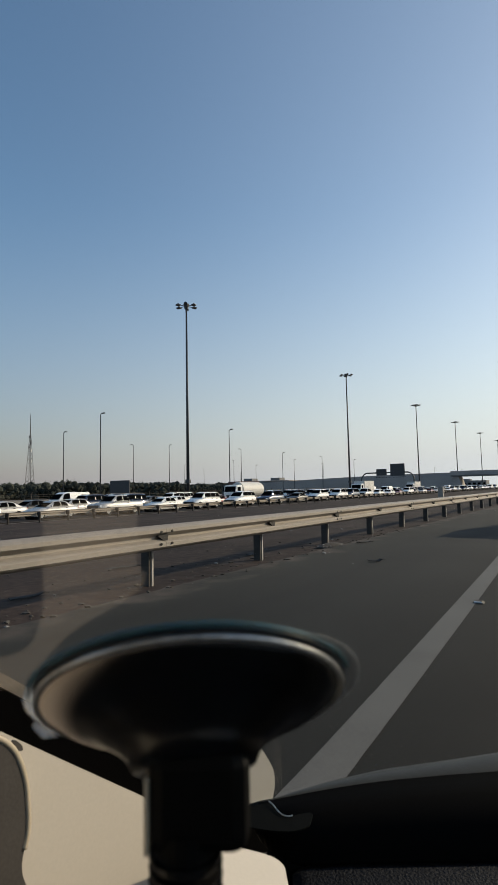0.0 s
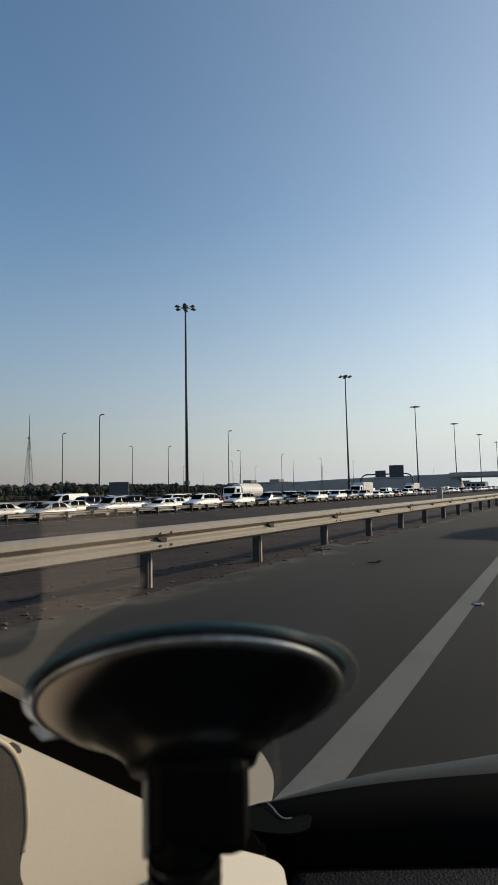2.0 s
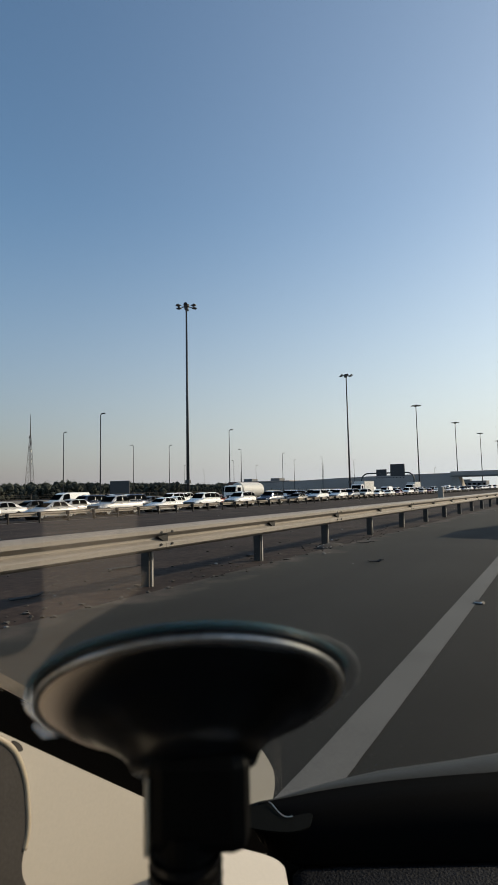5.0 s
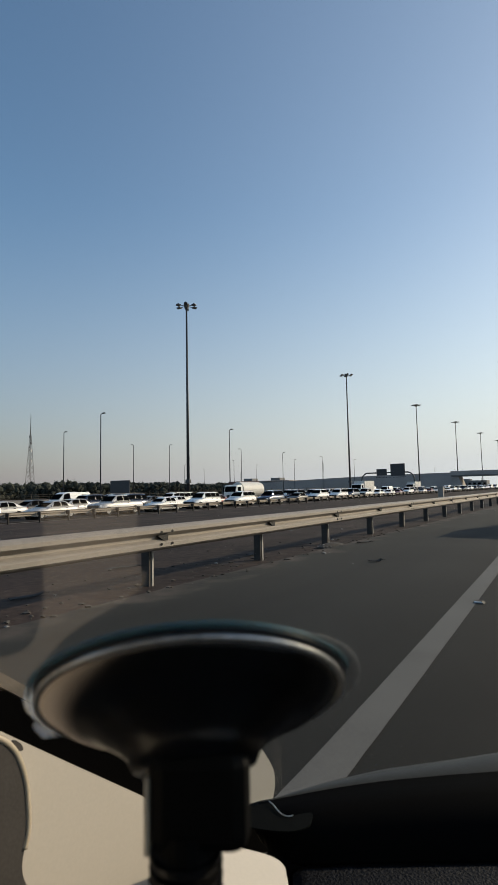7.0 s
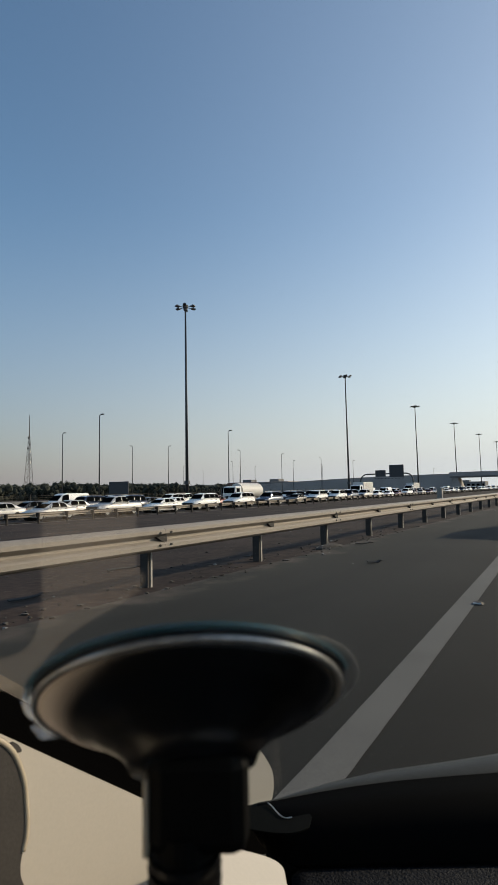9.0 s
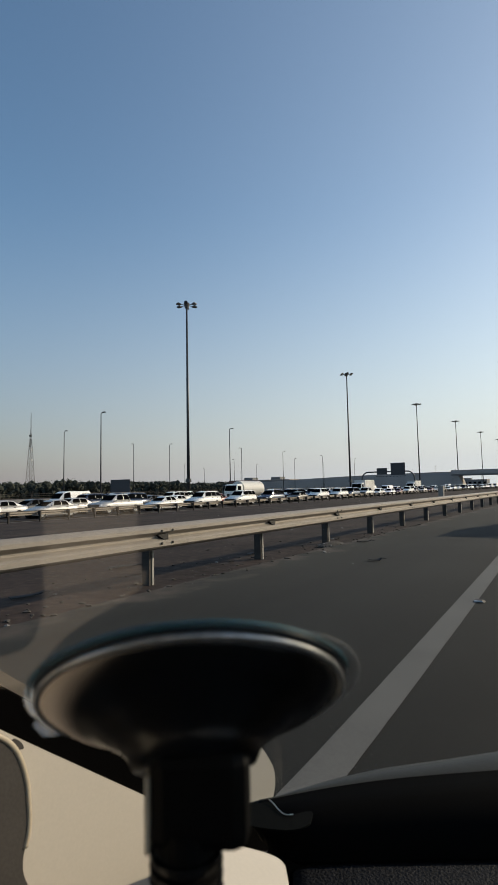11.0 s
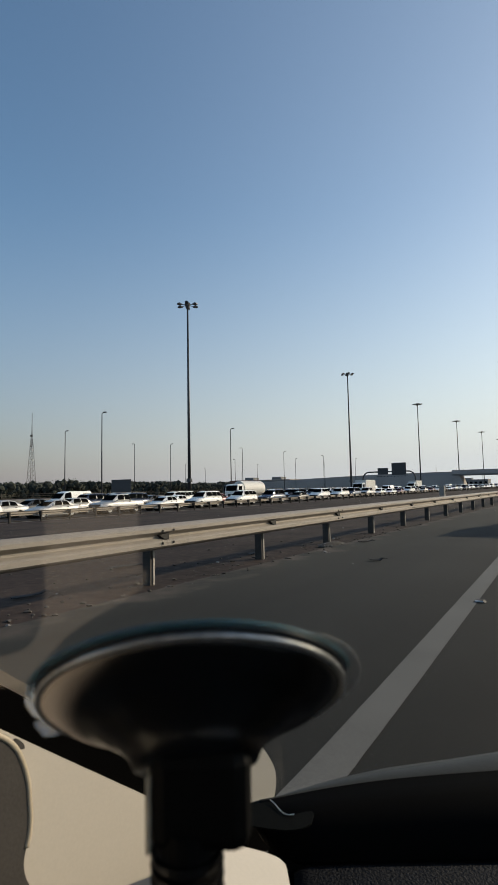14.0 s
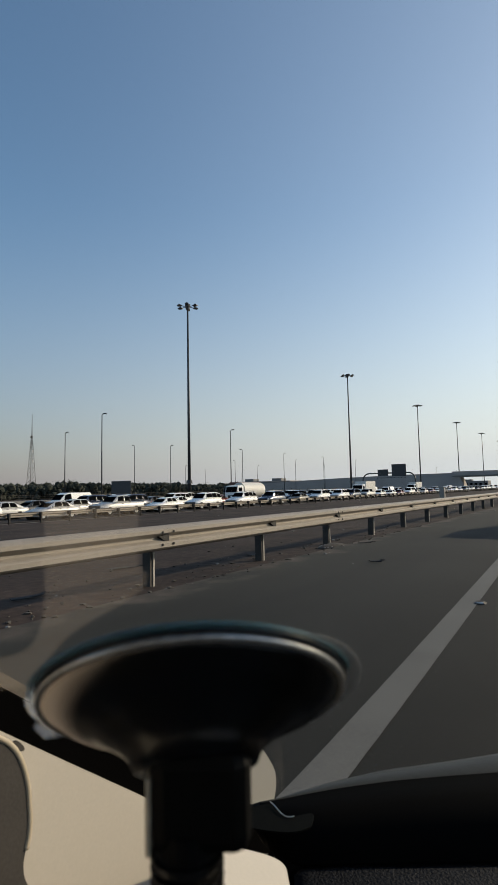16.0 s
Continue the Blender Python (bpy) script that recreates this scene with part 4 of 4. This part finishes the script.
# ---------------------------------------------------------------- our own car, from inside
def own_car():
    c = thing("car_interior", "cream and black car interior round the driver's corner", "car interior")
    Z = EYE_Z
    # cream trim of door and pillar, ending in a rounded corner under the dash
    bm = extrude(bmesh.new(), [(-1.6, -.95), (.785, -.95), (.787, -.635), (.772, -.600), (.735, -.570), (.629, -.488), (.461, -.344), (.347, -.255), (.15, -.10), (-.05, .06), (-1.6, .06)], "x", -.53, -.45)
    bmesh.ops.bevel(bm, geom=[e for e in bm.edges if all(v.co.x > -.46 for v in e.verts)], offset=.014, segments=3, affect="EDGES")
    part("door_trim", bm, CREAM, c, "cream plastic door and pillar trim")
    # rolled upper edge of the trim, leaning towards the light
    rail = [(.735, -.571), (.629, -.489), (.461, -.345), (.347, -.256), (.15, -.101), (-.05, .059)]
    bm = bmesh.new()
    loft(bm, [[(-.4546, y, z), (-.4518, y - .007, z - .009), (-.4502, y - .018, z - .023), (-.4560, y - .018, z - .023)] for y, z in rail])
    part("trim_edge", bm, CREAM, c, "rolled upper edge of the cream trim")
    # black seal band above it
    bm = extrude(bmesh.new(), [(.86, -.70), (.735, -.572), (.629, -.490), (.461, -.346), (.347, -.257), (.15, -.102), (-.05, .058), (-.05, .10), (.15, -.062), (.288, -.172), (.469, -.313), (.66, -.455), (.86, -.60)], "x", -.535, -.456)
    part("pillar_seal", bm, SEAL, c, "black rubber seal along the pillar")
    bm = extrude(bmesh.new(), [(.86, -.598), (.66, -.453), (.469, -.311), (.288, -.170), (.15, -.060), (-.05, .102), (-.05, .118), (.15, -.046), (.288, -.157), (.469, -.300), (.66, -.443), (.86, -.588)], "x", -.54, -.462)
    part("pillar_edge", bm, EDGE, c, "dusty pale edge strip of the pillar")

    # the dash follows the curved foot of the windscreen; each row is a line from the pillar to the far side
    def row(pts, dx=0.0, dy=0.0):
        return [(x + dx, y + dy) for x, y in pts]
    foot = [(-.370, .49), (-.345, .516), (-.331, .535), (-.311, .573), (-.283, .611), (-.254, .649), (-.220, .682), (-.186, .716), (-.126, .778), (-.079, .823), (-.02, .86), (.20, .97), (.60, 1.03), (1.06, .98)]
    lip = [(-.361, .542), (-.342, .564), (-.323, .586), (-.309, .603), (-.284, .630), (-.258, .656), (-.231, .681), (-.202, .705), (-.174, .728), (-.125, .766), (-.079, .806), (-.02, .84), (.20, .945), (.60, 1.0), (1.06, .95)]
    near = [(-.372, .562), (-.345, .545), (-.323, .535), (-.298, .536), (-.207, .598), (-.113, .658), (-.01, .71), (.20, .80), (.60, .84), (1.06, .80)]
    top_edge = [(-.296, .530), (-.285, .545), (-.25, .570), (-.207, .594), (-.113, .654), (-.01, .706), (.20, .796), (.60, .836), (1.06, .796)]
    back = [(-.225, .40), (-.21, .40), (-.19, .40), (-.16, .40), (-.08, .42), (.02, .44), (.22, .46), (.60, .46), (1.06, .46)]

    across = np.concatenate((np.linspace(-.351, -.02, 44), np.linspace(.02, 1.06, 12)))

    def flowing(pts):
        ys = np.interp(across, [p[0] for p in pts], [p[1] for p in pts])
        for _ in range(3):
            ys[1:-1] = (ys[:-2] + 2 * ys[1:-1] + ys[2:]) / 4
        return [(float(x), float(y)) for x, y in zip(across, ys)]
    foot, lip, near = flowing(foot), flowing(lip), flowing(near)

    def strip(nm, rows, material, label, thick=.02):
        b = bmesh.new()
        vs = [[b.verts.new((x, y, z)) for x, y in r] for r, z in rows]
        for a, d in zip(vs, vs[1:]):
            for i in range(len(a) - 1):
                b.faces.new((a[i], a[i + 1], d[i + 1], d[i]))
        bmesh.ops.recalc_face_normals(b, faces=b.faces)
        if sum(f.normal.z for f in b.faces) > 0:
            bmesh.ops.reverse_faces(b, faces=b.faces[:])
        bmesh.ops.solidify(b, geom=b.faces[:], thickness=-thick)
        return part(nm, b, material, c, label, smooth=True)
    rear = [(x * 1.055, y * 1.055) for x, y in foot]
    strip("windscreen_foot", [(row(rear, 0, .05), -.388), (row(rear), -.3714), (row(lip), -.366), (row(lip, .004, -.006), -.380)], COWL, "grey moulding at the foot of the windscreen", .008)
    strip("dash_lip", [(row(lip, 0, -.002), -.3668), (row(lip, .01, -.03), -.376), (row(near, 0, .004), -.409)], DASH, "smooth black dash edge")
    strip("dash_seam", [(row(near, 0, .05), -.428), (row(near, 0, -.035), -.436)], SEAL, "dark seam under the dash edge", .006)
    strip("dash_top", [(row(top_edge, 0, .014), -.416), (row(top_edge), -.414), (back, -.43)], DASH_GRAIN, "black grained dash top")
    part("dash_front", extrude(bmesh.new(), [(.33, -.43), (.50, -.44), (1.02, -.44), (1.02, -.93), (.45, -.93), (.36, -.75)], "x", -.15, 1.06), DASH, c, "black dash front")
    outline = [(-.3545, .5182), (-.3318, .5429), (-.3168, .5359), (-.3028, .5324), (-.2838, .5519), (-.2763, .538), (-.2755, .5285), (-.2848, .5143), (-.3054, .503), (-.3379, .4934)]
    part("vent_panel", extrude(bmesh.new(), [(p[0], p[1]) for p in smooth_line(outline, 3)], "z", -.3595, -.3580), VENT, c, "dark grey vent panel")
    # thin bright curved line on the moulding
    bm = sweep(bmesh.new(), smooth_line([(-.3316, .5427, -.3555), (-.324, .5397, -.356), (-.316, .5347, -.3565), (-.3082, .531, -.3568), (-.302, .5312, -.357), (-.297, .5355, -.3571)]), .0006)
    part("chrome_bead", bm, RIM_BEAD, c, "thin bright bead")
    # rounded cream cover at the foot of the pillar, its shade put into a darker cream
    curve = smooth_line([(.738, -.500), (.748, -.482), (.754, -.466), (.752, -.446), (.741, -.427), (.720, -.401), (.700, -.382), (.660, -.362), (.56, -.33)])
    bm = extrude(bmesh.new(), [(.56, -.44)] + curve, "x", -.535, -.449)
    part("pillar_foot", bm, CREAM_SHADED, c, "cream cover at the foot of the pillar, shade in its colour")
    # corner of the cream door trim, a separate piece sloped towards the sun to brighten it
    rim = smooth_line([(-0.2349, 0.2892, -0.2829), (-0.2782, 0.3437, -0.2701), (-0.2627, 0.3672, -0.2849), (-0.2527, 0.3846, -0.295), (-0.2434, 0.3982, -0.3038), (-0.2359, 0.4036, -0.3095), (-0.2279, 0.3976, -0.3128), (-0.2053, 0.3596, -0.3172)], 4)
    bm = bmesh.new()
    top = bm.faces.new([bm.verts.new(p) for p in rim])
    low_face = bmesh.ops.extrude_face_region(bm, geom=[top])["geom"]
    bmesh.ops.translate(bm, vec=(.02, .06, -.30), verts=[v for v in low_face if isinstance(v, bmesh.types.BMVert)])
    part("trim_corner", bm, CREAM, c, "cream corner of the door trim, tilted to catch the sun")
    # dark rounded pull panel with a glossy bead round it
    edge = smooth_line([(.330, -.80), (.335, -.55), (.330, -.41), (.318, -.365), (.307, -.338), (.305, -.327), (.306, -.318), (.310, -.304), (.311, -.290), (.310, -.276), (.308, -.258), (.302, -.238), (.294, -.223), (.280, -.209), (.25, -.190), (.1, -.15)])
    part("door_pull", extrude(bmesh.new(), [(-.3, -.80)] + edge + [(-.3, -.14)], "x", -.449, -.440), POCKET, c, "dark grey door pull panel")
    bm = sweep(bmesh.new(), [(-.441, a, b) for a, b in edge[38:]], .0028)
    part("bead", bm, CREAM_SHINE, c, "glossy pale bead", smooth=True)
    cap = smooth_line([(0.2977, -0.2218), (0.3021, -0.2216), (0.3078, -0.2277), (0.3090, -0.2326), (0.3033, -0.2313)], 3)
    part("screw_cap", extrude(bmesh.new(), [(p[0], p[1]) for p in cap], "x", -.4500, -.4470), POCKET, c, "small grey screw cap")
    # shell: floor, roof, flanks, back, bonnet, doors
    part("floor_pan", boxed(-.62, 1.16, -2.9, 1.6, -.98, -.93), TRIM, c)
    part("roof", boxed(-.50, 1.02, -2.1, -.20, .30, .36, .02), CREAM, c)
    part("outer_panel", boxed(-.63, -.54, -2.9, .10, -.95, -.14, .03), WHITE_CAR, c)
    part("outer_panel", boxed(-.63, -.54, .105, .45, -.95, -.42, .03), WHITE_CAR, c)
    part("front_bumper", boxed(-.50, 1.06, 1.60, 1.68, -.98, -.84, .03), WHITE_CAR, c)
    part("bonnet", extrude(bmesh.new(), [(1.125, -.75), (1.40, -.785), (1.64, -.85), (1.64, -.87), (1.40, -.805), (1.125, -.77)], "x", -.36, 1.06), WHITE_CAR, c)
    part("front_pillar", tube(bmesh.new(), (-.50, -.06, .09), (-.48, -.22, .31), .035), CREAM, c)
    part("front_pillar", tube(bmesh.new(), (1.10, .95, -.36), (1.0, -.22, .31), .04), CREAM, c)
    part("outer_panel", boxed(1.08, 1.16, -2.9, 1.4, -.95, -.25, .03), WHITE_CAR, c)
    part("back_panel", boxed(-.56, 1.1, -2.9, -2.8, -.95, .1, .03), CREAM, c)
    part("bulkhead", boxed(-.44, 1.08, 1.06, 1.12, -.95, -.74, .02), DASH, c)
    for s, x in ((-1, -.5), (1, 1.05)):
        part("rear_pillar", tube(bmesh.new(), (x, -2.75, -.3), (x * .96, -2.05, .32), .06), CREAM, c)
        part("centre_pillar", tube(bmesh.new(), (x, -1.0, -.3), (x * .96, -.95, .32), .05), CREAM, c)
    tyre, rim, hub = wheel_mesh(.32)
    for y in (.62, -1.65):
        for x in (-.56, 1.08):
            w = part("wheel", mesh_of("axle", tube(bmesh.new(), (x - .1, y, -.83), (x + .1, y, -.83), .1, seg=8), TRIM), None, c)
            for nm, me in (("tyre", tyre), ("rim", rim)):
                part(nm, me, None, w).matrix_basis = pose(x, y, -.83, 0, 90, 0)
    # the car rides a touch nose up, so the trim is laid out in its own axes
    lean = pose(0, 0, 0, 0, ROLL, YAW)
    c.matrix_world = pose(0, 0, Z) @ lean @ pose(0, 0, 0, 0.3) @ lean.inverted()
    return c


own_car()

# the windscreen near the driver's corner is turned with its curve; u right, w ahead, sloping down by 39 degrees
SLOPE, SIDE = 39.1, -4.35
CUP = Vector((-.0163, .1512, -.0563))
TURNED = pose(0, 0, EYE_Z, 0, 0, YAW) @ Matrix.Translation(CUP) @ pose(0, 0, 0, -SLOPE) @ pose(0, 0, 0, 0, SIDE)


def windscreen():
    w = thing("windscreen", "slightly dusty sloping car windscreen", "windscreen")
    w.matrix_world = TURNED
    edge = [(-.12, -.28), (.80, -.28), (.80, .0), (.1376, .1082), (.0807, .1267), (.0553, .1323), (.0347, .1405), (.0124, .1562), (-.0321, .1331), (-.0253, .0703), (-.0391, .0190), (-.0476, -.0141), (-.0518, -.0250), (-.12, -.20)]
    g = part("glass_pane", extrude(bmesh.new(), edge, "z", .003, .007), GLASS, w)
    g.visible_shadow = False
    # reflection on the glass above the corner, drawn as a faint sheet with a rounded tail
    tail = smooth_line([(-.0045, -.0600), (-.0083, -.0557), (-.0162, -.0493), (-.0249, -.0404), (-.035, -.0256), (-.0403, -.018)], 3)
    inner = smooth_line([(-.0490, -.0360), (-.0400, -.0350), (-.0340, -.0375), (-.0300, -.0430), (-.0268, -.0500), (-.0236, -.059)], 3)
    bm = extrude(bmesh.new(), [(-.0155, -.0874), (-.0014, -.0856), (-.0043, -.068), (-.0032, -.0640)] + [(x, y) for x, y, *_ in tail] + [(-.0489, -.0165)] + [(x, y) for x, y, *_ in inner], "z", .0005, .0006)
    f = part("glass_reflection", bm, REFLECTION, w, "faint beige reflection on the glass")
    f.visible_shadow = False
    return w


def phone_mount():
    m = thing("phone_mount", "black suction-cup phone mount stuck on the windscreen", "phone mount")
    m.matrix_world = TURNED
    prof = [(.0396, -.0002), (.0402, -.0012), (.0380, -.0028), (.0345, -.0051), (.0310, -.0062), (.0275, -.0070), (.0245, -.0090), (.0225, -.0102), (.0195, -.0118), (.0170, -.0142), (.0158, -.0165), (.001, -.0165)]
    bm = revolve(bmesh.new(), prof, 96)
    bmesh.ops.delete(bm, geom=[f for f in bm.faces if len(f.verts) > 4 and f.calc_center_median().z > -.001], context="FACES_ONLY")
    part("cup", bm, CUP_RUBBER, m, "black rubber cup, brown towards one side of its edge", smooth=True)

    def arc(nm, prof, a0, a1, material, label, power=.35):
        """A piece of a ring between two angles, with rounded thin ends."""
        rings = []
        mid = sum(r for r, _ in prof) / len(prof), sum(z for _, z in prof) / len(prof)
        for k in range(49):
            t = k / 48
            a, w = radians(a0 + (a1 - a0) * t), max(.05, math.sin(math.pi * t) ** power)
            rings.append([((mid[0] + (r - mid[0]) * w) * math.cos(a), (mid[0] + (r - mid[0]) * w) * math.sin(a), mid[1] + (z - mid[1]) * w) for r, z in prof])
        part(nm, loft(bmesh.new(), rings), material, m, label, smooth=True)
    arc("dark_rim", [(.0402, .0006), (.0416, .0010), (.0424, .0004), (.0416, -.0008), (.0402, -.0006)], 196, 372, CUP_NAVY, "dark navy soft rim")
    arc("clear_rim", [(.0414, .0008), (.0426, .0011), (.0437, .0008), (.0436, .0001), (.0426, -.0003), (.0414, .0001)], 186, 350, CUP_TEAL, "teal tinted clear rim")
    arc("rim_edge", [(.0410, .0010), (.0435, .0013), (.0458, .0010), (.0458, .0002), (.0435, -.0001), (.0410, .0002)], 312, 390, CUP_CLEAR, "clear grey rim edge")
    arc("rim_edge", [(.0405, .0004), (.0420, .0006), (.0438, .0004), (.0438, -.0004), (.0420, -.0006), (.0405, -.0004)], 163, 208, CUP_PALE, "pale clear rim edge")
    ring = revolve(bmesh.new(), [(.0402 + .0010 * math.cos(t), -.0013 + .0010 * math.sin(t)) for t in np.linspace(0, 2 * math.pi, 10, endpoint=False)], 96, close=True)
    part("rim_bead", ring, RIM_BEAD, m, "shiny grey bead round the cup", smooth=True)
    part("pull_tab", boxed(-.0440, -.0385, .0030, .0135, -.0026, -.0012, .0006), CUP_PALE, m, "small clear pull tab")
    # stem hangs straight down from the middle of the cup, over a ribbed nut
    down = pose(0, 0, 0, 0, -SIDE) @ pose(0, 0, 0, SLOPE)
    bm = bmesh.new()
    box(bm, -.0099, .0150, -.0170, -.003, -.0310, -.0065, .004, down)
    part("stem", bm, STEM, m)
    # added tan strip: the door's reflection on the black stem, put into colour
    part("stem_reflection", box(bmesh.new(), -.0105, -.0092, -.0165, -.010, -.0305, -.0125, .0006, down), CREAM_SHINE, m, "tan strip painting the door's reflection along the stem")
    bm = bmesh.new()
    tube(bm, down @ Vector((-.0012, -.010, -.026)), down @ Vector((-.0012, -.010, -.10)), .0078, .0078, 20)
    part("nut_core", bm, STEM, m)
    for k in range(8):
        z = -.0322 - k * .0032
        rib = tube(bmesh.new(), down @ Vector((-.0012, -.010, z)), down @ Vector((-.0012, -.010, z - .0018)), .0092, .0090, 24)
        part("rib", rib, MOUNT, m)
    return m


windscreen()
phone_mount()
